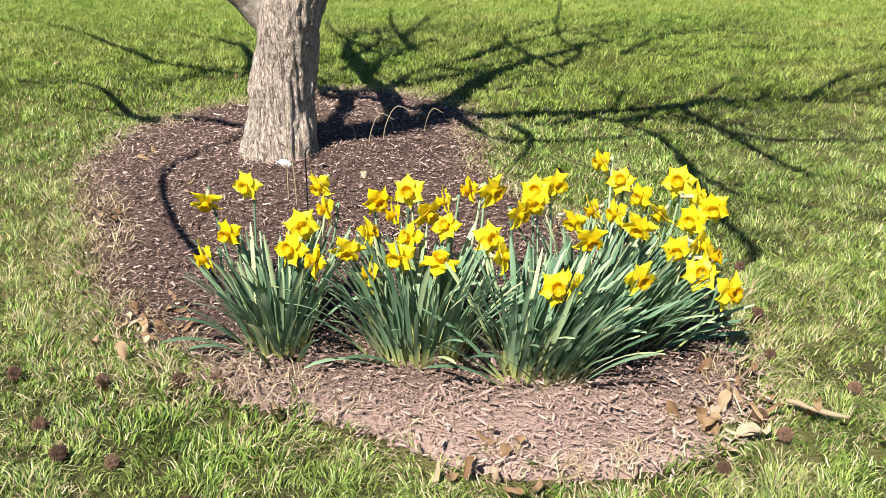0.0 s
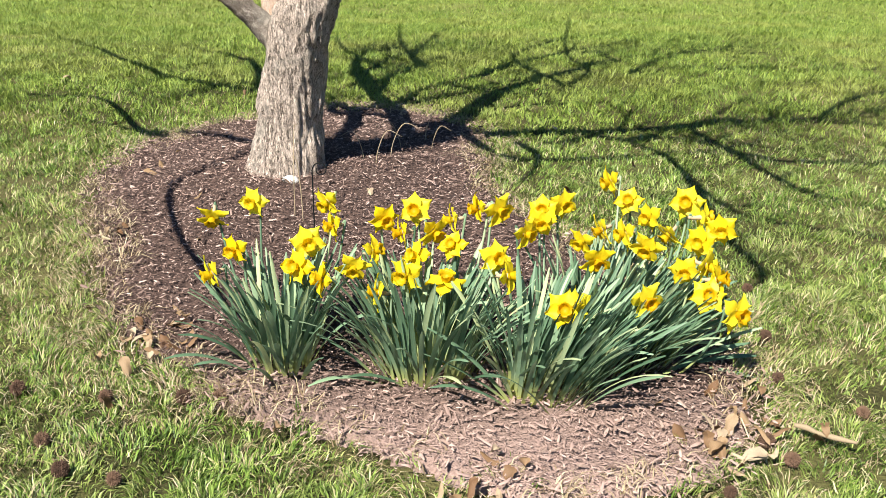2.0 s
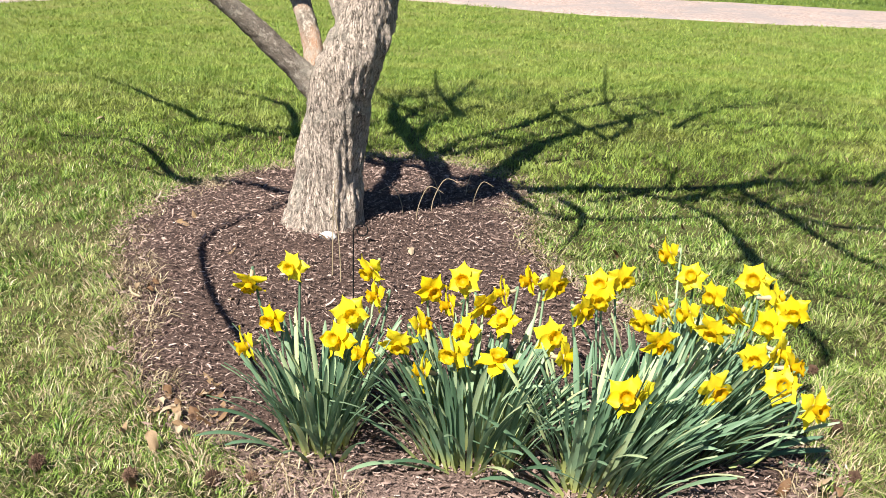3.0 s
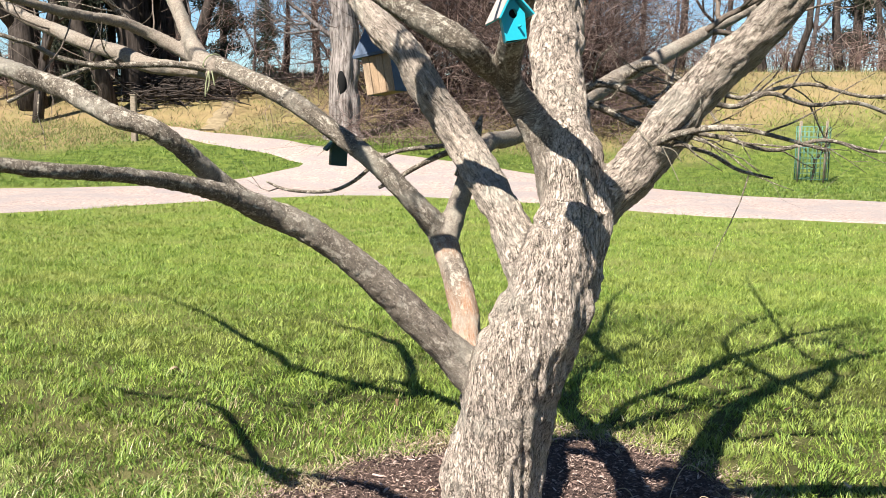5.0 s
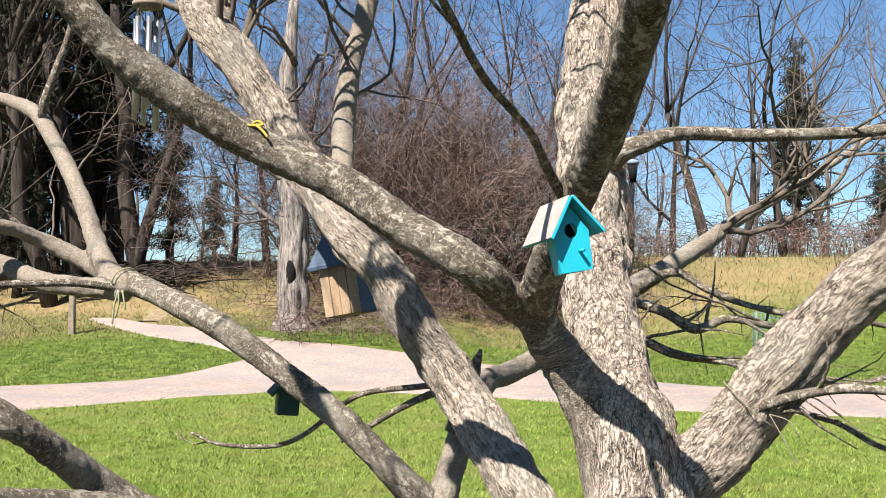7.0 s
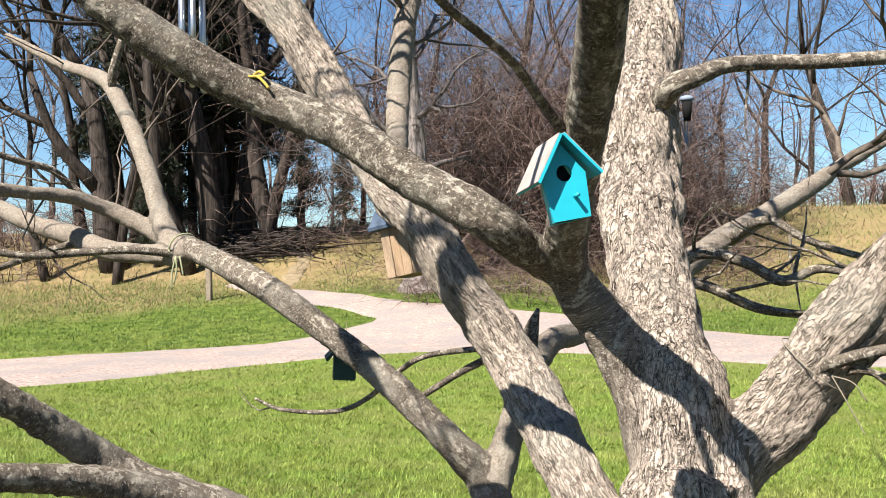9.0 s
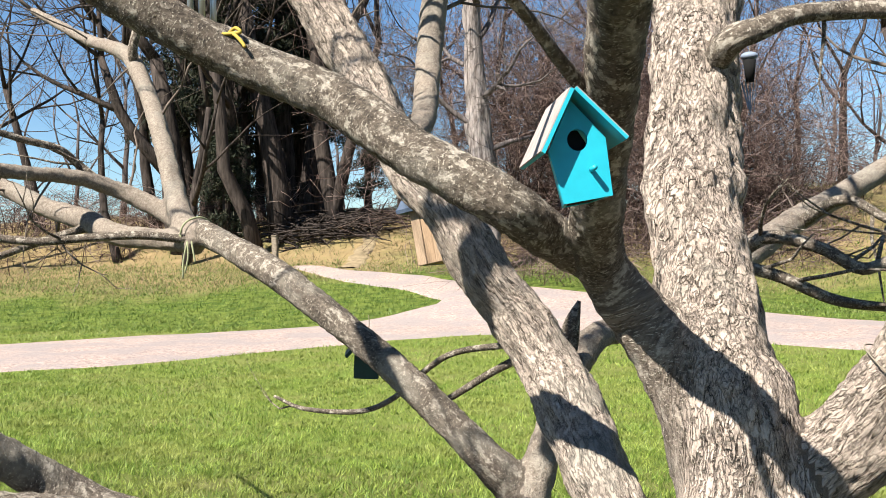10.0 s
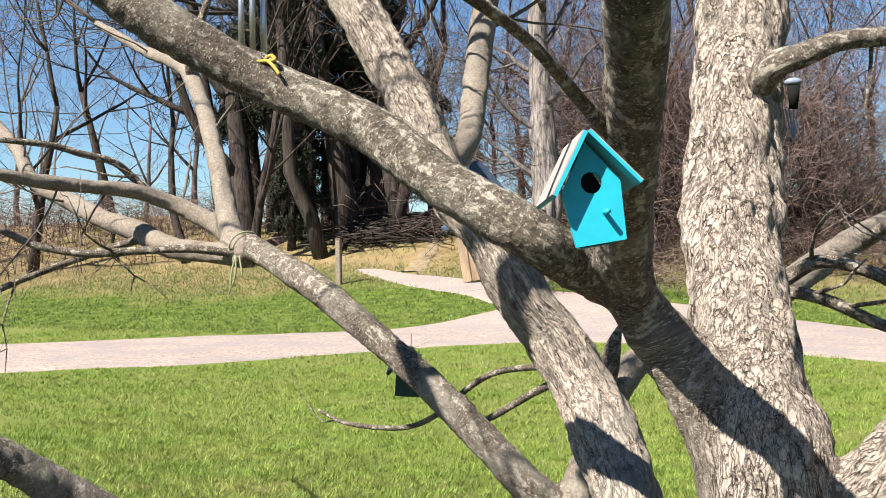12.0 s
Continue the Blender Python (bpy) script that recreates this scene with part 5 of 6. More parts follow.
daffodil_clump(4, (0.52, 2.86), (0.16, 0.16), 180, [(0.56, 3.36, 0.50), (0.59, 3.14, 0.50), (0.78, 3.13, 0.50), (0.64, 3.04, 0.48), (0.69, 2.96, 0.45), (0.55, 2.96, 0.45), (0.61, 2.89, 0.43), (0.48, 2.97, 0.46), (0.41, 2.91, 0.44), (0.45, 2.83, 0.41), (0.81, 3.04, 0.48), (0.86, 2.98, 0.46), (0.78, 2.92, 0.44), (0.78, 2.82, 0.40), (0.80, 2.76, 0.38), (0.76, 2.70, 0.35), (0.71, 2.80, 0.39), (0.82, 2.60, 0.34)], (1.1, 0.0),
               strays=((0.62, 2.75, 5, 66, 3, 0.95), (0.62, 2.78, -8, 72, 4, 0.95), (0.6, 2.7, 15, 60, 3, 1.0)))


# ---- birdhouses and hangings in the tree ----
TEAL = plain("teal_paint", (0.014, 0.44, 0.56), 0.5, 0.4, 0.06, 60)
WHITE_ROOF = plain("weathered_white_paint", (0.40, 0.34, 0.315), 0.75, 0.25, 0.2, 60)
# black for ornament and stake; also shade put into the birdhouse and tree hollow
BLACK = plain("black_and_shade", (0.012, 0.012, 0.012), 0.9, 0.1)
PINE = object_mat("pine_boards", [(0.0, (0.30, 0.185, 0.105)), (0.5, (0.43, 0.29, 0.18)), (1.0, (0.52, 0.38, 0.26))], 0.75, 0.25, 0, 0.6, (60, 60, 6))
SLATE = plain("blue_grey_roof", (0.075, 0.105, 0.16), 0.7, 0.25, 0.15, 40)
GREEN = plain("dark_green_paint", (0.012, 0.055, 0.045), 0.5, 0.4, 0.15, 40)
YELLOW = plain("yellow_cord", (0.44, 0.32, 0.06), 0.7, 0.2, 0.2, 80)
CORD = plain("pale_cord", (0.26, 0.225, 0.17), 0.85, 0.15, 0.2, 120)
LIME = plain("green_cord", (0.31, 0.32, 0.19), 0.8, 0.15, 0.2, 120)
STEEL = plain("aluminium_tube", (0.62, 0.63, 0.65), 0.32, 0.5, 0.05, 30, metal=0.9)
POSTWOOD = plain("post_wood", (0.26, 0.21, 0.16), 0.9, 0.15, 0.3, 20)
MESHGREEN = plain("green_wire", (0.10, 0.24, 0.19), 0.6, 0.4, 0.15, 40)
RIBBON = plain("blue_grey_ribbon", (0.22, 0.27, 0.36), 0.6, 0.3, 0.2, 40)


def prism(bm, outline, y0, y1):
    """An outline in x, z drawn out from y0 to y1."""
    a = [bm.verts.new((x, y0, z)) for x, z in outline]
    b = [bm.verts.new((x, y1, z)) for x, z in outline]
    bm.faces.new(a)
    bm.faces.new(b[::-1])
    n = len(a)
    for i in range(n):
        bm.faces.new((a[(i + 1) % n], a[i], b[i], b[(i + 1) % n]))
    bmesh.ops.recalc_face_normals(bm, faces=bm.faces)


def holed_front(bm, outline, hole, r, y0, y1):
    """A front board with a round entrance through it."""
    n = 32
    pts = [(hole[0] + r * math.cos(2 * math.pi * k / n), hole[1] + r * math.sin(2 * math.pi * k / n)) for k in range(n)]

    def rim(a):
        d = Vector((math.cos(a), math.sin(a)))
        best = 1e9
        for (ax, az), (bx, bz) in zip(outline, outline[1:] + outline[:1]):
            e = Vector((bx - ax, bz - az))
            det = d.x * -e.y + d.y * e.x
            if abs(det) > 1e-9:
                w = Vector((ax - hole[0], az - hole[1]))
                t = (w.x * -e.y + w.y * e.x) / det
                u = (d.x * w.y - d.y * w.x) / det
                if t > 0 and -1e-6 <= u <= 1 + 1e-6:
                    best = min(best, t)
        return hole[0] + d.x * best, hole[1] + d.y * best

    angles = sorted([2 * math.pi * k / n for k in range(n)] + [math.atan2(z - hole[1], x - hole[0]) % (2 * math.pi) for x, z in outline])
    inner = [(hole[0] + r * math.cos(a), hole[1] + r * math.sin(a)) for a in angles]
    outer = [rim(a) for a in angles]
    rows = []
    for y in (y0, y1):
        rows.append(([bm.verts.new((x, y, z)) for x, z in inner], [bm.verts.new((x, y, z)) for x, z in outer]))
    m = len(angles)
    for i in range(m):
        j = (i + 1) % m
        bm.faces.new((rows[0][0][i], rows[0][0][j], rows[0][1][j], rows[0][1][i]))
        bm.faces.new((rows[1][0][j], rows[1][0][i], rows[1][1][i], rows[1][1][j]))
        bm.faces.new((rows[0][0][j], rows[0][0][i], rows[1][0][i], rows[1][0][j]))
        bm.faces.new((rows[0][1][i], rows[0][1][j], rows[1][1][j], rows[1][1][i]))
    bmesh.ops.recalc_face_normals(bm, faces=bm.faces)


def teal_birdhouse():
    house = thing("birdhouse", "small teal wooden birdhouse with a weathered white roof on a limb", "birdhouse", at=pose(-0.666, 3.93, 1.744, -5, -9, 24) @ Matrix.Diagonal((0.96, 1, 1, 1)))
    front = [(-0.025, 0.0), (0.0255, 0.0), (0.030, 0.056), (0.002, 0.097), (-0.030, 0.052)]
    bm = bmesh.new()
    holed_front(bm, front, (0.001, 0.058), 0.0104, 0.0, 0.005)
    part("front", bm, TEAL, house, smooth=False)
    bm = bmesh.new()
    prism(bm, [(x * 0.6, z) for x, z in front], 0.040, 0.045)
    part("back", bm, TEAL, house, smooth=False)
    for s, a, b in ((-1, (-0.025, 0.0), (-0.030, 0.052)), (1, (0.0255, 0.0), (0.030, 0.056))):
        bm = bmesh.new()
        prism(bm, [a, (a[0] - s * 0.004, a[1]), (b[0] - s * 0.004, b[1]), b], 0.0052, 0.0398)
        for v in bm.verts:
            v.co.x *= 0.62 if v.co.y > 0.02 else 0.97
        part("side", bm, TEAL, house, smooth=False)
    # the floor is black: the shade of the underside is put into its colour
    bm = bmesh.new()
    prism(bm, [(-0.0135, 0.001), (0.0135, 0.001), (0.0135, 0.005), (-0.0135, 0.005)], 0.0052, 0.0398)
    part("floor_board", bm, BLACK, house, smooth=False)
    # a black block behind the entrance puts in the shade of the inside
    bm = bmesh.new()
    prism(bm, [(-0.0145, 0.006), (0.0145, 0.006), (0.0155, 0.048), (0.001, 0.08), (-0.0155, 0.048)], 0.010, 0.026)
    part("entrance_shade", bm, BLACK, house, smooth=False)
    # roof boards: teal front edges, white tops
    for s, eave in ((-1, (-0.0395, 0.048)), (1, (0.0435, 0.048))):
        ridge = (0.002, 0.103)
        d = Vector((eave[0] - ridge[0], eave[1] - ridge[1])).normalized()
        nrm = Vector((-d.y, d.x))
        nrm = nrm if nrm.y > 0 else -nrm
        for name, lo, hi, mt in (("roof_board", 0.0, 0.0035, TEAL), ("roof_facing", 0.0037, 0.005, WHITE_ROOF)):
            bm = bmesh.new()
            q = [(ridge[0] + nrm.x * lo, ridge[1] + nrm.y * lo), (eave[0] + nrm.x * lo, eave[1] + nrm.y * lo), (eave[0] + nrm.x * hi, eave[1] + nrm.y * hi), (ridge[0] + nrm.x * hi, ridge[1] + nrm.y * hi)]
            prism(bm, q, -0.020 if mt is TEAL else -0.0185, 0.076)
            part(name, bm, mt, house, "flaking white top of the roof" if mt is WHITE_ROOF else "", smooth=False)
    bm = bmesh.new()
    bmesh.ops.create_cone(bm, cap_ends=True, segments=12, radius1=0.0026, radius2=0.0026, depth=0.015, matrix=pose(0.009, -0.0055, 0.028, 90))
    part("perch", bm, TEAL, house)
    return house


teal_birdhouse()


def board_box(name, label, at, w, d, h, rise, wall, roof, boards):
    """A hung nesting box: upright boards, a floor and a gabled roof."""
    box = thing(name, label, "birdhouse", at=at)
    step_w = w / boards
    for y in (-d / 2, d / 2):
        for i in range(boards):
            bm = bmesh.new()
            x = -w / 2 + step_w * (i + 0.5)
            top = h + rise * (1 - abs(x) / (w / 2)) * 0.9
            box_mesh(bm, step_w - 0.002, 0.012, top, (x, y, top / 2), bevel=0.001)
            part("board", bm, wall, box, smooth=False)
    for x in (-w / 2 + 0.006, w / 2 - 0.006):
        for i in range(boards):
            bm = bmesh.new()
            run = (d - 0.014) / boards
            box_mesh(bm, 0.012, run - 0.002, h, (x, -d / 2 + 0.007 + run * (i + 0.5), h / 2), bevel=0.001)
            part("board", bm, roof if x > 0 else wall, box, smooth=False)
    bm = bmesh.new()
    box_mesh(bm, w - 0.026, d - 0.014, 0.012, (0, 0, 0.006))
    part("floor_board", bm, wall, box, smooth=False)
    over = 0.02
    slope = math.atan2(rise, w / 2)
    run = (w / 2 + over) / math.cos(slope)
    for s in (-1, 1):
        bm = bmesh.new()
        c = (s * (w / 2 + over) / 2, 0, h + rise - (w / 2 + over) / 2 * math.tan(slope) + 0.012)
        box_mesh(bm, run, d + 0.05, 0.008, c, pose(0, 0, 0, 0, s * math.degrees(slope)), 0.001)
        part("roof_panel", bm, roof, box, smooth=False)
    return box


def hang(parent, top, length):
    line = smooth_line([(0, 0, top, 0.0012), (0.002, 0, top + length / 2, 0.0012), (0, 0, top + length, 0.0012)], 3)
    o = new("cord", tubes_mesh("cord", [line], 5, CORD))
    o.parent = parent


def nest_box():
    """Upright pine boards under a steep hipped roof."""
    w, d, h = 0.118, 0.12, 0.152
    box = thing("nest_box", "pine-board nest box with a steep blue-grey roof hanging from a limb", "birdhouse", at=pose(-1.245, 5.57, 1.655, 0, -10, -17))
    for y in (-d / 2, d / 2):
        for i in range(4):
            bm = bmesh.new()
            box_mesh(bm, w / 4 - 0.0012, 0.012, h, (-w / 2 + w / 4 * (i + 0.5), y + (0.0015 if i % 2 else 0), h / 2), bevel=0.001)
            part("board", bm, PINE, box, smooth=False)
    for x in (-w / 2 + 0.006, w / 2 - 0.006):
        bm = bmesh.new()
        box_mesh(bm, 0.012, d - 0.016, h, (x, 0, h / 2), bevel=0.001)
        part("side_board", bm, SLATE, box, "blue-grey painted side", smooth=False)
    bm = bmesh.new()
    box_mesh(bm, w - 0.03, d - 0.016, 0.012, (0, 0, 0.006))
    part("floor_board", bm, PINE, box, smooth=False)
    bm = bmesh.new()
    rows = []
    for z, m in ((h - 0.006, 0.026), (h + 0.004, 0.028), (h + 0.012, 0.022), (h + 0.165, -w / 2 + 0.012), (h + 0.172, -w / 2 + 0.008)):
        rows.append([bm.verts.new((sx * (w / 2 + m), sy * (d / 2 + m), z)) for sx, sy in ((-1, -1), (1, -1), (1, 1), (-1, 1))])
    for a, b in zip(rows, rows[1:]):
        for k in range(4):
            bm.faces.new((a[k], a[(k + 1) % 4], b[(k + 1) % 4], b[k]))
    bm.faces.new(rows[0][::-1])
    bm.faces.new(rows[-1])
    part("roof", bm, SLATE, box, smooth=False)
    return box


nest = nest_box()
hang(nest, 0.322, 0.12)
small = board_box("green_birdhouse", "small dark green birdhouse hanging behind a limb", pose(-1.374, 5.245, 1.386, 0, 4, 20), 0.06, 0.06, 0.064, 0.036, GREEN, GREEN, 1)
hang(small, 0.105, 0.045)


def wind_chime():
    chime = thing("wind_chime", "silver metal wind chime with long tubes hanging from a limb", "wind chime", at=pose(-1.785, 5.24, 2.17))
    bm = bmesh.new()
    bmesh.ops.create_cone(bm, cap_ends=True, segments=24, radius1=0.042, radius2=0.042, depth=0.012, matrix=pose(0, 0, 0.36))
    part("top_disc", bm, POSTWOOD, chime)
    for k in range(6):
        a = k * math.pi / 3
        x, y = 0.032 * math.cos(a), 0.032 * math.sin(a)
        low = 0.012 * k
        bm = bmesh.new()
        bmesh.ops.create_cone(bm, cap_ends=True, segments=12, radius1=0.0075, radius2=0.0075, depth=0.32 - low, matrix=pose(x, y, low + (0.32 - low) / 2))
        part("tube", bm, STEEL, chime)
        line = np.array([(x, y, 0.318, 0.0012), (x, y, 0.338, 0.0012), (x, y, 0.358, 0.0012)])
        o = new("cord", tubes_mesh("cord", [line], 5, CORD))
        o.parent = chime
    hang(chime, 0.366, 0.12)
    return chime


wind_chime()


def knot(name, label, material, centre, axis, radius, turns, thick, tails):
    """Cord wound round a limb, tied, with loose ends."""
    tie = thing(name, label, "cord", at=Matrix.Translation(centre))
    ax = Vector(axis).normalized()
    q = ax.to_track_quat("Z", "Y").to_matrix()
    for k in range(turns):
        rows = []
        for i in range(25):
            a = 2 * math.pi * i / 24
            p = q @ Vector((radius * math.cos(a), radius * math.sin(a), (k - turns / 2) * thick * 2.2 + thick * math.sin(3 * a + k)))
            rows.append((*p, thick))
        o = new("loop", tubes_mesh("loop", [np.array(rows)], 6, material))
        o.parent = tie
    for tail in tails:
        o = new("loose_end", tubes_mesh("loose_end", [smooth_line([(*p, thick) for p in tail], 5)], 6, material))
        o.parent = tie
    return tie


knot("yellow_tie", "knotted yellow cord round a limb", YELLOW, (-1.236, 4.33, 1.984), (-1, -0.2, 0.5), 0.0385, 0, 0.0029,
     [[(0.0, -0.018, 0.032), (0.014, -0.026, 0.034), (0.03, -0.032, 0.02), (0.036, -0.034, 0.012)], [(0.0, -0.018, 0.034), (-0.014, -0.022, 0.043), (-0.026, -0.022, 0.044), (-0.016, -0.022, 0.036), (0.0, -0.018, 0.035)], [(0.0, -0.018, 0.036), (0.014, -0.02, 0.044), (0.025, -0.026, 0.036), (0.008, -0.026, 0.035), (-0.006, -0.028, 0.035)]])
knot("green_tie", "pale green cord tied at a branch fork with hanging ends", LIME, (-1.875, 5.34, 1.745), (-1, 0.6, 0.35), 0.047, 1, 0.0028,
     [[(0, -0.045, -0.02), (0.004, -0.05, -0.06), (-0.006, -0.05, -0.10)], [(0.012, -0.045, -0.02), (0.02, -0.05, -0.05), (0.024, -0.05, -0.075)], [(0, -0.045, -0.02), (-0.01, -0.05, -0.07), (-0.012, -0.052, -0.115)]])
knot("cord_tie", "pale grey cord knotted round a limb with hanging ends", CORD, (-0.305, 4.44, 1.51), (0.6, -0.2, 0.75), 0.068, 1, 0.0011,
     [[(0.01, -0.075, -0.01), (0.03, -0.085, -0.05), (0.05, -0.085, -0.09), (0.055, -0.085, -0.10)], [(0.01, -0.075, -0.01), (0.04, -0.085, -0.02), (0.06, -0.085, -0.05)]])


def hanging_ornament():
    o = thing("hanging_ornament", "dark hanging ornament with a grey cap and ribbons", "ornament", at=pose(-0.49, 4.74, 1.95) @ Matrix.Scale(0.68, 4))
    bm = bmesh.new()
    bmesh.ops.create_uvsphere(bm, u_segments=16, v_segments=8, radius=0.018, matrix=pose(0, 0, 0.085) @ Matrix.Diagonal((1.2, 1, 0.6, 1)))
    part("cap", bm, RIBBON, o)
    bm = bmesh.new()
    bmesh.ops.create_cone(bm, cap_ends=True, segments=14, radius1=0.010, radius2=0.016, depth=0.055, matrix=pose(0, 0, 0.048))
    part("body", bm, BLACK, o)
    for k in range(5):
        x = -0.012 + 0.006 * k
        bm = bmesh.new()
        box_mesh(bm, 0.004, 0.0012, 0.07 + 0.012 * (k % 3), (x, 0.002 * k, -0.012), pose(0, 0, 0, 4 * k - 8, 6 * k - 12, 25 * k))
        part("ribbon", bm, RIBBON, o, smooth=False)
    hang(o, 0.09, 0.05)
    return o


hanging_ornament()


# ---- litter on the lawn and mulch ----
def seed_ball_mesh():
    """A round woody burr set all over with short beaked spikes."""
    bm = bmesh.new()
    bmesh.ops.create_icosphere(bm, subdivisions=3, radius=0.0155)
    rng = random.Random(4)
    for face in bmesh.ops.poke(bm, faces=list(bm.faces))["verts"]:
        face.co *= rng.uniform(1.12, 1.5)
    me = bpy.data.meshes.new("seed_ball")
    bm.to_mesh(me)
    bm.free()
    me.materials.append(SEEDBALL)
    return me


def dead_leaf_mesh(seed):
    rng = random.Random(seed)
    bm = bmesh.new()
    rows = []
    for i in range(7):
        t = i / 6
        w = 0.02 * math.sin(math.pi * min(1, 0.06 + 0.94 * t)) * (1 + 0.3 * math.sin(9 * t))
        z = 0.012 * math.sin(3 * t + seed) + 0.006
        rows.append([bm.verts.new((s * w, (t - 0.5) * 0.075, z + 0.012 * s * s * math.cos(seed + 2 * t) + rng.uniform(-0.002, 0.002))) for s in (-1, -0.5, 0, 0.5, 1)])
    for a, b in zip(rows, rows[1:]):
        for j in range(4):
            bm.faces.new((a[j], a[j + 1], b[j + 1], b[j]))
    me = bpy.data.meshes.new("fallen_leaf")
    bm.to_mesh(me)
    bm.free()
    me.materials.append(DEADLEAF)
    me.shade_smooth()
    return me


BALL, FALLEN = seed_ball_mesh(), [dead_leaf_mesh(k) for k in range(4)]
for x, y, s in ((-0.76, 2.53, 1.25), (-0.655, 2.53, 1.3), (-0.985, 2.53, 1.1), (-1.26, 2.58, 1.2), (-1.08, 2.3, 1.1), (-0.98, 2.16, 1.2), (-0.83, 2.12, 1.0), (-0.9, 2.85, 1.1), (-0.85, 2.72, 1.1), (0.86, 2.34, 1.2), (0.9, 2.25, 1.1),
                (0.83, 2.45, 1.0), (1.18, 2.5, 1.0), (1.05, 3.0, 1.0), (1.1, 3.4, 1.0), (0.7, 2.1, 0.9), (1.0, 2.7, 1.0), (-0.6, 1.95, 1.0)):
    o = new("seed_ball", BALL)
    o.matrix_basis = pose(x, y, ground_at(x, y) + 0.03, 40 * x, 70 * y, 33) @ Matrix.Scale(s, 4)
    tagged(o, "spiky brown fallen seed ball lying in the grass", "seed ball", "seed balls")
frng = random.Random(9)
spots = [(0.76, 2.32), (0.82, 2.45), (-0.9, 2.8), (-0.97, 2.93), (0.15, 2.08), (1.2, 2.3), (-1.32, 3.72), (0.95, 2.6), (0.7, 2.2)]
for k in range(120):
    if k < 70:
        cx, cy = spots[k % 5 if k % 2 else k % len(spots)]
        x, y = cx + frng.gauss(0, 0.08), cy + frng.gauss(0, 0.09)
    elif k < 95:
        x, y = frng.uniform(-1.5, 0.8), frng.uniform(2.2, 5.5)
    else:
        x, y = frng.uniform(-3, 3), frng.uniform(1.6, 7)
    o = new("fallen_leaf", FALLEN[k % 4])
    o.matrix_basis = pose(x, y, ground_at(x, y) + (0.035 if 70 <= k < 95 else 0.045), frng.uniform(-25, 25), frng.uniform(-25, 25), frng.uniform(0, 360)) @ Matrix.Diagonal((frng.uniform(0.45, 0.95), frng.uniform(0.4, 0.9), frng.uniform(0.6, 1.4), 1))
    tagged(o, "curled tan fallen leaf on the ground", "leaf", "fallen leaves")
# rounded pale lump standing in for a small white card
stone = bmesh.new()
bmesh.ops.create_icosphere(stone, subdivisions=3, radius=0.03)
for v in stone.verts:
    v.co = Vector((v.co.x * 1.3, v.co.y, v.co.z * 0.7)) * (1 + 0.25 * noise.noise(v.co * 40))
pale = part("stone", stone, plain("pale_card", (0.66, 0.63, 0.58), 0.85), None)
pale.matrix_basis = pose(-0.715, 4.29, ground_at(-0.715, 4.29) + 0.035)
tagged(pale, "small white card at the foot of the trunk, shaped as a pale lump", "stone")


def stalk(name, label, category, group, rows, material, sides=6):
    o = new(name, tubes_mesh(name, [smooth_line(rows, 5)], sides, material))
    return tagged(o, label, category, group)


STRAW_ONE = object_mat("dry_stalk", [(0.0, (0.34, 0.26, 0.16)), (1.0, (0.55, 0.44, 0.29))], 0.8, 0.2, 0, 0.5, (60, 60, 60))
for x, y, h, bx in ((-0.64, 3.9, 0.42, 0.02), (-0.60, 3.86, 0.30, -0.03), (-0.36, 4.62, 0.2, 0.10), (-0.42, 4.7, 0.17, -0.09), (-0.30, 4.8, 0.2, 0.12), (-0.1, 5.0, 0.16, 0.08), (-0.25, 4.95, 0.18, -0.1), (-0.14, 5.2, 0.2, 0.1)):
    g = ground_at(x, y)
    stalk("dry_stalk", "thin dry grass stalk standing in the mulch", "stalk", "dry stalks", [(x, y, g, 0.0022), (x + bx * 0.15, y, g + h * 0.5, 0.002), (x + bx * 0.6, y, g + h * 0.95, 0.0017), (x + bx * 1.3, y, g + h * (1.0 if abs(bx) < 0.05 else 0.8), 0.0012)], STRAW_ONE)


def garden_stake():
    """A thin iron rod with a curled top."""
    x, y = -0.52, 3.61
    g = ground_at(x, y)
    rows = [(x, y, g - 0.02, 0.0026), (x, y, g + 0.18, 0.0026), (x, y, g + 0.33, 0.0026)]
    for k in range(10):
        a = math.pi - k * 0.75
        r = 0.030 * (1 - 0.06 * k)
        rows.append((x + 0.030 + r * math.cos(a), y, g + 0.345 + r * math.sin(a), 0.0024))
    stalk("garden_stake", "thin black iron garden stake with a curled top", "garden stake", "", rows, BLACK)


garden_stake()
for rows in ([(0.95, 2.40, 0.006), (0.98, 2.385, 0.009), (1.0, 2.36, 0.006), (1.04, 2.335, 0.0085), (1.09, 2.31, 0.004)], [(0.74, 2.25, 0.005), (0.77, 2.225, 0.006), (0.83, 2.235, 0.003)], [(-1.4, 3.75, 0.005), (-1.37, 3.69, 0.006), (-1.33, 3.66, 0.004)]):
    stalk("broken_stick", "pale weathered broken stick lying on the ground", "stick", "broken sticks", [(x, y, ground_at(x, y) + 0.045, r) for x, y, r in rows], STRAW_ONE, 8)


# ---- beyond the lawn ----
def field_post():
    x, y = -13.3, 30.3
    post = thing("fence_post", "short weathered square wooden post beside the path", "post", at=pose(x, y, ground_at(x, y) - 0.05))
    bm = bmesh.new()
    box_mesh(bm, 0.16, 0.16, 1.4, (0, 0, 0.7), bevel=0.015)
    part("shaft", bm, POSTWOOD, post, smooth=False)
    bm = bmesh.new()
    box_mesh(bm, 0.18, 0.18, 0.04, (0, 0, 1.42), bevel=0.01)
    part("cap", bm, POSTWOOD, post, smooth=False)


field_post()


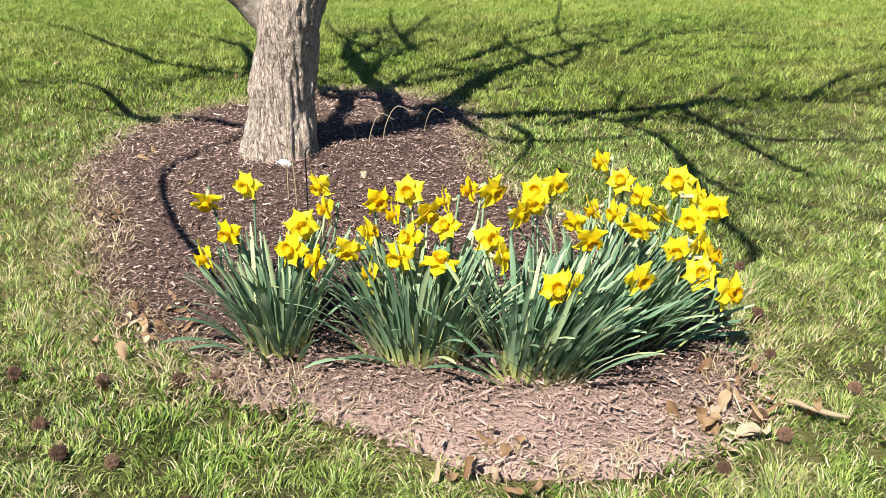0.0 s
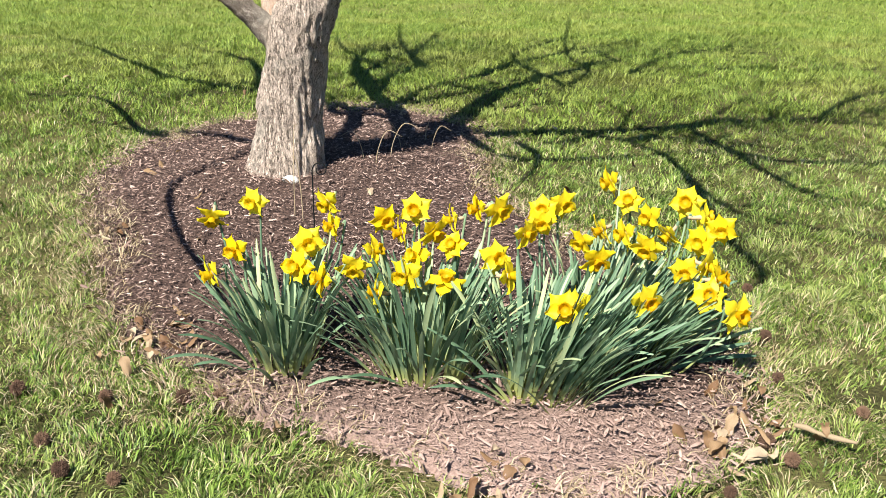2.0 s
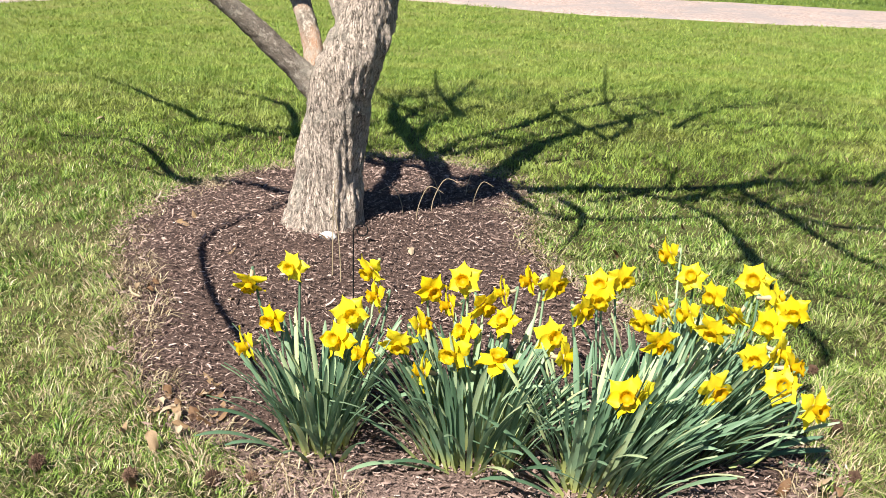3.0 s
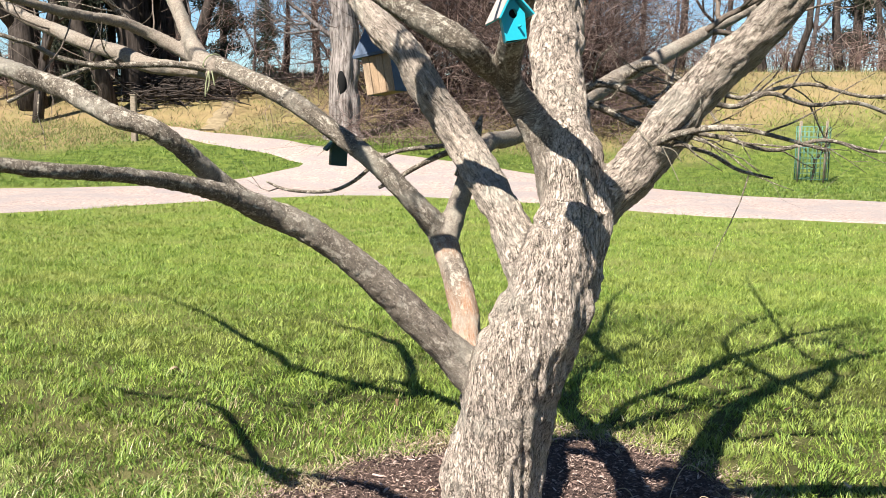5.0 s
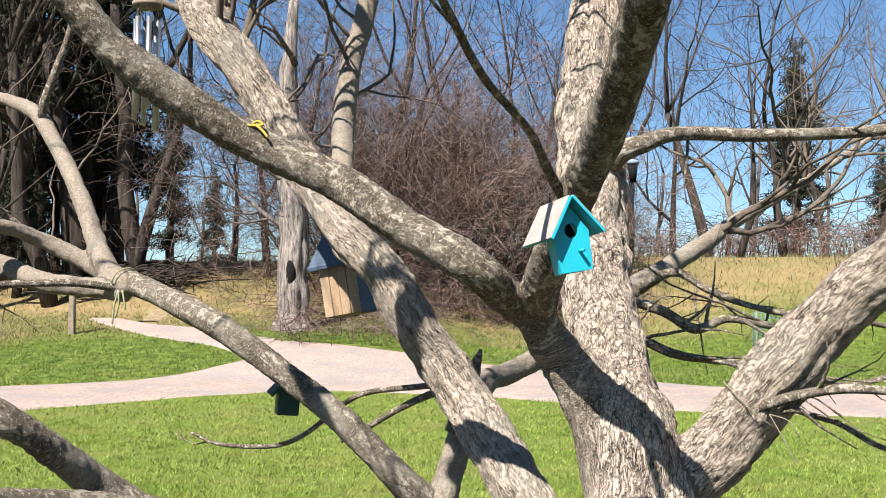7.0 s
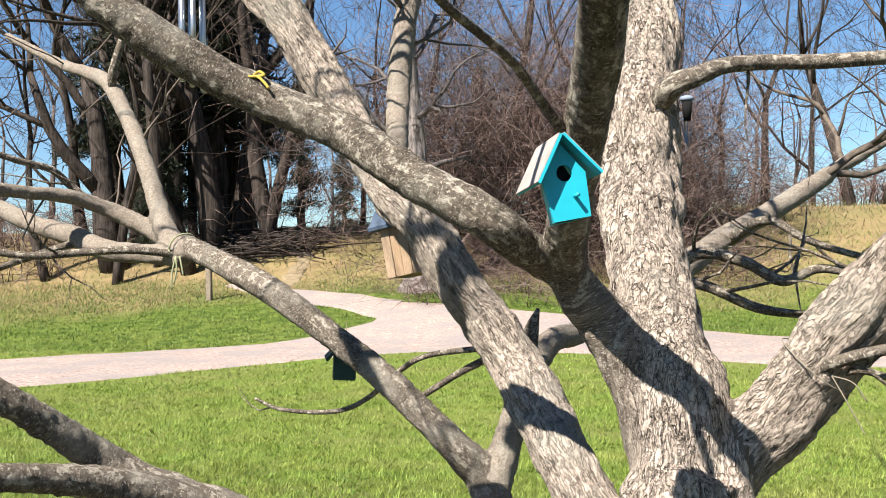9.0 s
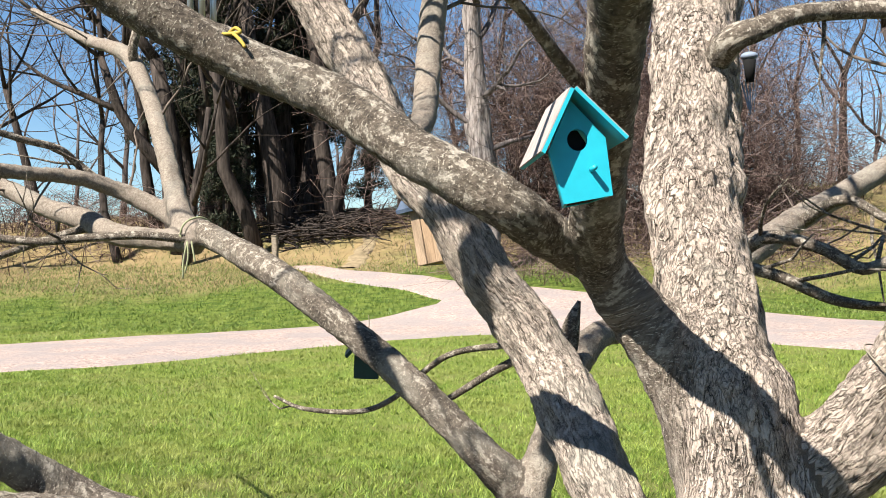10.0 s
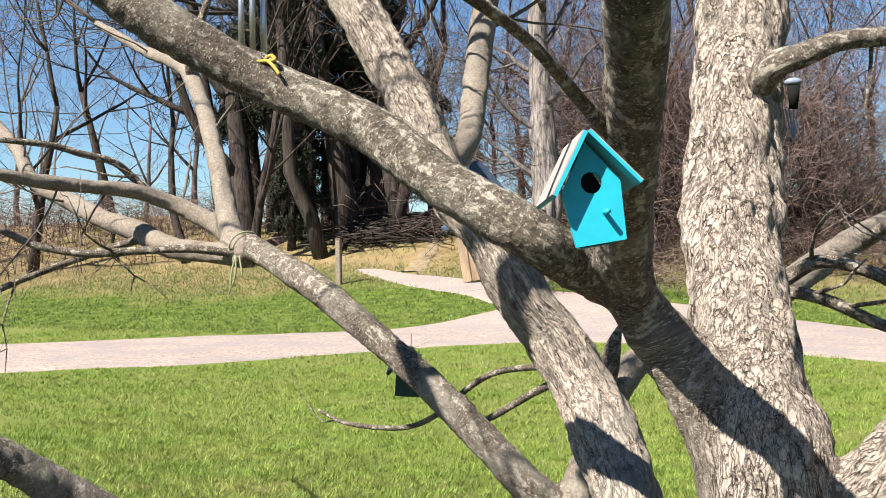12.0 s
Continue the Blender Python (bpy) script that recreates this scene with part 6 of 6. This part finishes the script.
def tree_guard():
    x, y = 6.2, 29.8
    guard = thing("tree_guard", "green wire cage on stakes round a sapling", "tree guard", at=pose(x, y, ground_at(x, y)))
    for k in range(4):
        a = k * math.pi / 2 + 0.5
        line = np.array([(0.47 * math.cos(a), 0.47 * math.sin(a), z, 0.022) for z in (-0.05, 0.8, 1.65)])
        o = new("stake", tubes_mesh("stake", [line], 6, POSTWOOD))
        o.parent = guard
    lines = []
    for k in range(24):
        a = k * math.pi / 12
        lines.append(np.array([(0.44 * math.cos(a), 0.44 * math.sin(a), z, 0.007) for z in (0.05, 0.8, 1.5)]))
    for k in range(11):
        lines.append(np.array([(0.44 * math.cos(i * math.pi / 18), 0.44 * math.sin(i * math.pi / 18), 0.1 + 0.14 * k, 0.007) for i in range(37)]))
    o = new("wire_mesh", tubes_mesh("wire_mesh", lines, 4, MESHGREEN))
    o.parent = guard
    lines = []
    grown(np.random.default_rng(3), (0, 0, 0), (0, 0.05, 1), 0.03, 2.0, 2, lines)
    o = new("sapling", tubes_mesh("sapling", lines, 5, WOODS))
    o.parent = guard


tree_guard()


def branching(rng, p, d, r, length, depth, lines, wander=0.14, up=0.03, thin=0.68, kids=(3, 5)):
    """A bare tree's wood, limb by limb."""
    n = 5
    p, d = Vector(p), Vector(d).normalized()
    row, spots_ = [], []
    for i in range(n + 1):
        rr = r * (1 - 0.55 * i / n)
        row.append((*p, rr))
        spots_.append((p.copy(), d.copy(), rr))
        d = (d + Vector(rng.normal(0, wander, 3)) + Vector((0, 0, up))).normalized()
        p = p + d * (length / n)
    lines.setdefault(depth, []).append(np.array(row))
    if depth == 0:
        return
    for k in range(rng.integers(*kids)):
        q, dd, rr = spots_[rng.integers(2, n + 1)]
        side = Vector(rng.normal(0, 1, 3))
        side = (side - dd * side.dot(dd)).normalized()
        if k == 0:
            q, dd, rr = spots_[-1]
            branching(rng, q, dd + side * 0.25, rr * 0.95, length * rng.uniform(0.6, 0.8), depth - 1, lines, wander, up, thin, kids)
            continue
        branching(rng, q, dd * 0.75 + side * rng.uniform(0.5, 0.95), rr * thin, length * rng.uniform(0.5, 0.78), depth - 1, lines, wander, up, thin, kids)


def bare_tree(seed, height, radius, material, label):
    rng = np.random.default_rng(seed)
    tree = thing("bare_tree", label, "tree", "bare trees in the woods", at=pose(0, 0, 0))
    lines = {}
    branching(rng, (0, 0, -0.2), (rng.normal(0, 0.06), rng.normal(0, 0.06), 1), radius, height * 0.5, 5, lines, 0.11, 0.05, 0.66, (3, 4))
    o = new("trunk", tubes_mesh("trunk", lines[5], 12, material))
    o.parent = tree
    o = new("crown", tubes_mesh("crown", lines[4] + lines[3], 6, material))
    o.parent = tree
    fine = [np.vstack([a[::2], a[-1:]]) * 1.0 for a in lines[2] + lines[1] + lines[0]]
    for a in fine:
        a[:, 3] = np.maximum(a[:, 3], 0.008)
    o = new("crown", tubes_mesh("crown", fine, 3, material))
    o.parent = tree
    o["kind"] = "stuff"
    return tree


def conifer(seed, height, spread, label, bare=0.12):
    rng = np.random.default_rng(seed)
    tree = thing("conifer", label, "tree", "conifers in the woods")
    line = np.array([(rng.normal(0, 0.04), rng.normal(0, 0.04), height * t, 0.03 + 0.32 * (height / 14) * (1 - t)) for t in np.linspace(-0.02, 1, 12)])
    o = new("trunk", tubes_mesh("trunk", [line], 10, WOODS))
    o.parent = tree
    lines, tri = [], []
    for k in range(int(height * 10)):
        t = bare + (1 - bare) * rng.uniform() ** 0.9
        z = height * t
        a = rng.uniform(0, 2 * math.pi)
        reach = spread * (1.08 - t) ** 0.8 * rng.uniform(0.55, 1.1)
        way = np.array([math.cos(a), math.sin(a), 0])
        row = [(*(way * reach * s + np.array([0, 0, z + reach * (0.1 * s - 0.28 * s * s)])), 0.03 * (1 - 0.8 * s)) for s in (0, 0.35, 0.7, 1)]
        lines.append(np.array(row))
        for m in range(int(80 * reach)):
            s = rng.uniform(0.25, 1.02)
            c = way * reach * s + np.array([0, 0, z + reach * (0.1 * s - 0.28 * s * s)]) + rng.normal(0, 0.13, 3)
            e1, e2 = rng.normal(0, 1, 3), rng.normal(0, 1, 3)
            e1, e2 = e1 / np.linalg.norm(e1) * 0.22, e2 / np.linalg.norm(e2) * 0.035
            tri.append((c - e1 * 0.5 - e2, c - e1 * 0.5 + e2, c + e1 + np.array([0, 0, -0.06])))
    o = new("crown", tubes_mesh("crown", lines, 4, WOODS))
    o.parent = tree
    v = np.array(tri).reshape(-1, 3)
    o = new("needles", big_mesh("needles", v, np.full(len(tri), 3), np.arange(len(v)), NEEDLE))
    o.parent = tree
    o["kind"] = "stuff"
    return tree


def placed(ob, x, y, turn=0.0, size=1.0, sink=0.1):
    ob.matrix_basis = pose(x, y, ground_at(x, y) - sink, 0, 0, turn) @ Matrix.Scale(size, 4)


def spread_copies(sources, spots_, rng):
    for i, (x, y, s) in enumerate(spots_):
        src = sources[i % len(sources)]
        if i < len(sources):
            placed(src, x, y, rng.uniform(0, 360), s)
        else:
            placed(copy_thing(src, Matrix()), x, y, rng.uniform(0, 360), s)


def polar(az, dist):
    return -0.6 + dist * math.sin(radians(az)), 2.5 + dist * math.cos(radians(az))


wrng = random.Random(21)
dark_sources = [bare_tree(s, h, r, WOODS, "tall bare dark-barked tree at the wood's edge") for s, h, r in ((1, 13, 0.22), (2, 15, 0.28), (3, 12, 0.2), (4, 14, 0.24))]
spots_ = []
for az, dist, s in ((-41, 40, 1.0), (-37, 46, 0.9), (-33, 38, 0.95), (-31, 42, 1.1), (-29.5, 36, 0.9), (-27, 41, 1.1), (-25.5, 36, 1.5), (-21, 38, 1.5), (-24, 46, 1.1), (-21.5, 38, 1.0), (-16, 48, 0.8), (-14, 44, 0.8), (-10.5, 36, 0.9), (-8, 39, 1.0), (-5, 35, 0.85),
                    (-3, 41, 1.0), (-1, 37, 0.9), (1, 45, 0.8), (4, 48, 0.8), (6.5, 44, 0.85), (9, 52, 0.9), (11, 46, 1.0), (12.5, 44, 0.9), (15, 47, 0.95), (17, 56, 0.9), (19.5, 50, 0.7), (23, 55, 0.9), (-47, 42, 1.0), (-52, 45, 1.0), (28, 55, 1.0)):
    spots_.append((*polar(az, dist), s))
spread_copies(dark_sources, spots_, wrng)
old_sources = [bare_tree(s, h, r, WOODS, "massive dark old tree with heavy bare limbs") for s, h, r in ((6, 15, 0.55), (7, 17, 0.48))]
spread_copies(old_sources, [(*polar(-29.5, 38), 1.0), (*polar(-24.2, 38), 1.1), (*polar(-28.0, 41), 1.0), (*polar(-22.7, 40), 1.0), (*polar(-26.6, 39), 0.9)], wrng)
pale_sources = [bare_tree(s, h, r, WOODS_PALE, "slender bare grey tree in the woods") for s, h, r in ((11, 10, 0.12), (12, 11, 0.14))]
spots_ = []
for k in range(34):
    spots_.append((*polar(-46 + 76 * (k + wrng.random()) / 34, wrng.uniform(50, 78)), wrng.uniform(0.8, 1.35)))
spread_copies(pale_sources, spots_, wrng)
ever = [conifer(31, 9.0, 1.9, "dark green conifer standing in front of the woods"), conifer(32, 15.0, 3.0, "tall dark conifer with drooping boughs", 0.27)]
spread_copies(ever, [(*polar(-19.4, 52), 1.0), (*polar(-26.5, 40), 1.2), (*polar(15.6, 60), 1.45), (*polar(-24, 41), 1.1), (*polar(-9, 62), 1.2), (*polar(-29.5, 45), 1.0), (*polar(20, 75), 1.0), (*polar(-22.3, 44), 0.9), (*polar(-17, 66), 0.8), (*polar(-28.2, 43), 1.1), (*polar(-25.4, 44), 0.95), (*polar(-23.2, 46), 1.1), (*polar(-27.3, 37.5), 0.75)], wrng)


OLD_GREY = streaked("old_grey_bark", (0.46, 0.40, 0.37), (0.10, 0.08, 0.07), (13, 13, 1.6))


def old_trunk():
    x, y = -7.2, 31.6
    rng = np.random.default_rng(5)
    tree = thing("old_tree", "thick old grey tree trunk with a dark hollow and bare boughs", "tree", at=pose(x, y, ground_at(x, y) - 0.1))
    line = smooth_line([(0, 0, 0, 0.62), (0.0, 0, 0.5, 0.46), (0.02, 0, 1.6, 0.42), (0.0, 0.05, 3.2, 0.40), (-0.1, 0.1, 5, 0.33), (-0.2, 0.1, 7.5, 0.24), (-0.1, 0.2, 10, 0.14)], 8)
    me = tubes_mesh("trunk", [line], 40, OLD_GREY)
    co = np.empty(len(me.vertices) * 3, np.float32)
    me.vertices.foreach_get("co", co)
    co = co.reshape(-1, 3).astype(float)
    c = co * (5, 5, 0.9)
    f = 1 + 0.35 * (np.abs(value_noise(c, 3) - 0.5) * 2 - 0.3)
    co[:, :2] *= f[:, None]
    me.vertices.foreach_set("co", co.astype(np.float32).ravel())
    me.update()
    o = new("trunk", me)
    o.parent = tree
    # black ellipsoid on the trunk stands for the shade in its hollow
    bm = bmesh.new()
    bmesh.ops.create_uvsphere(bm, u_segments=16, v_segments=10, radius=1.0, matrix=pose(0.03, -0.36, 1.75) @ Matrix.Diagonal((0.15, 0.13, 0.42, 1)))
    part("hollow", bm, BLACK, tree, "black bulge for the shaded hollow in the trunk")
    lines = {}
    for z, a in ((3.0, 150), (3.6, 20), (4.4, 200), (5.2, -30), (6.0, 170), (7.0, 60), (8, 250)):
        branching(rng, (0, 0, z), (math.cos(radians(a)), math.sin(radians(a)), 0.5), 0.10, 2.2, 4, lines, 0.2, 0.04, 0.66, (3, 5))
    o = new("crown", tubes_mesh("crown", lines[4] + lines[3], 6, WOODS_PALE))
    o.parent = tree
    fine = lines[2] + lines[1] + lines[0]
    for a in fine:
        a[:, 3] = np.maximum(a[:, 3], 0.007)
    o = new("crown", tubes_mesh("crown", fine, 3, WOODS_PALE))
    o.parent = tree
    o["kind"] = "stuff"


old_trunk()


def thicket(name, label, seed, count, az0, az1, near, far, high, material, radius):
    """Arching, tangled stems."""
    rng = np.random.default_rng(seed)
    lines = []
    for k in range(count):
        a = rng.uniform(az0, az1)
        dist = rng.uniform(near, far)
        x, y = polar(a, dist)
        h = high * rng.uniform(0.35, 1.1)
        b = rng.uniform(0, 2 * math.pi)
        out = h * rng.uniform(0.15, 0.9)
        z = ground_at(x, y) if k % 5 == 0 else z_last
        z_last = z
        row = []
        for t in (0, 0.25, 0.5, 0.75, 1.0):
            row.append((x + math.cos(b) * out * t * t + rng.normal(0, 0.3) * t, y + math.sin(b) * out * t * t + rng.normal(0, 0.2) * t, z - 0.1 + h * (t - 0.28 * t * t * t) / 0.72, radius * (1.15 - 0.8 * t)))
        lines.append(np.array(row))
        for m in range(4):
            i = rng.integers(1, 5)
            s = np.array(row[i][:3])
            e = s + rng.normal(0, 1, 3) * (0.95, 0.6, 0.55)
            lines.append(np.array([(*s, radius * 0.6), (*((s + e) / 2 + rng.normal(0, 0.08, 3)), radius * 0.5), (*e, radius * 0.35)]))
    return tagged(new(name, tubes_mesh(name, lines, 3, material)), label, "shrubs", kind="stuff")


def bramble():
    """Tall many-stemmed bushes, tangled into one another."""
    rng = np.random.default_rng(41)
    lines = {}
    for n in range(215):
        a = rng.uniform(-11.5, 2.6)
        x, y = polar(a, rng.uniform(33.5, 40))
        h = rng.uniform(0.5, 1.0) * (13.5 if a < -3 else 13.5 - 1.3 * (a + 3))
        branching(rng, (x, y, ground_at(x, y) - 0.1), (rng.normal(0, 0.35), rng.normal(0, 0.3), 1), 0.05, h * 0.42, 4, lines, 0.32, 0.02, 0.66, (3, 5))
    fine = []
    for d in lines:
        for a in lines[d]:
            a[:, 3] = np.maximum(a[:, 3], 0.0065)
            fine.append(a if d > 2 else a[[0, 2, 5]] if d == 2 else a[[0, 3, 5]])
    return tagged(new("bramble_thicket", tubes_mesh("bramble_thicket", fine, 3, THICKET)), "tall tangled reddish-brown leafless thicket", "shrubs", kind="stuff")


bramble()
thicket("low_scrub", "low tangled leafless scrub at the wood's edge", 42, 420, -11.2, 6, 31.5, 34.5, 0.8, THICKET, 0.012)
thicket("wood_scrub", "tangled dark brushwood under the trees", 43, 1000, -50, -23.5, 38, 50, 1.6, THICKET, 0.016)
thicket("field_scrub", "leafless bushes along the top of the field", 44, 620, 2, 30, 44, 56, 1.9, THICKET, 0.02)
thicket("bank_scrub", "thin twiggy shrubs round an old stump-like trunk", 45, 130, -13.5, -4.5, 26.5, 30.5, 1.0, THICKET, 0.009)


def brush_pile():
    rng = np.random.default_rng(77)
    lines = []
    for k in range(420):
        x, y = polar(rng.uniform(-24.5, -18.5), rng.uniform(36, 38.5))
        z = ground_at(x, y) + rng.uniform(0, 0.6)
        d = rng.normal(0, 1, 3) * (0.9, 0.6, 0.22)
        lines.append(np.array([(x, y, z, 0.03), (x + d[0] * 0.5, y + d[1] * 0.5, z + d[2] * 0.5 + 0.05, 0.028), (x + d[0], y + d[1], z + d[2], 0.015)]))
    return tagged(new("brush_pile", tubes_mesh("brush_pile", lines, 4, WOODS)), "long low pile of dark brushwood at the edge of the woods", "brush pile", kind="stuff")


brush_pile()
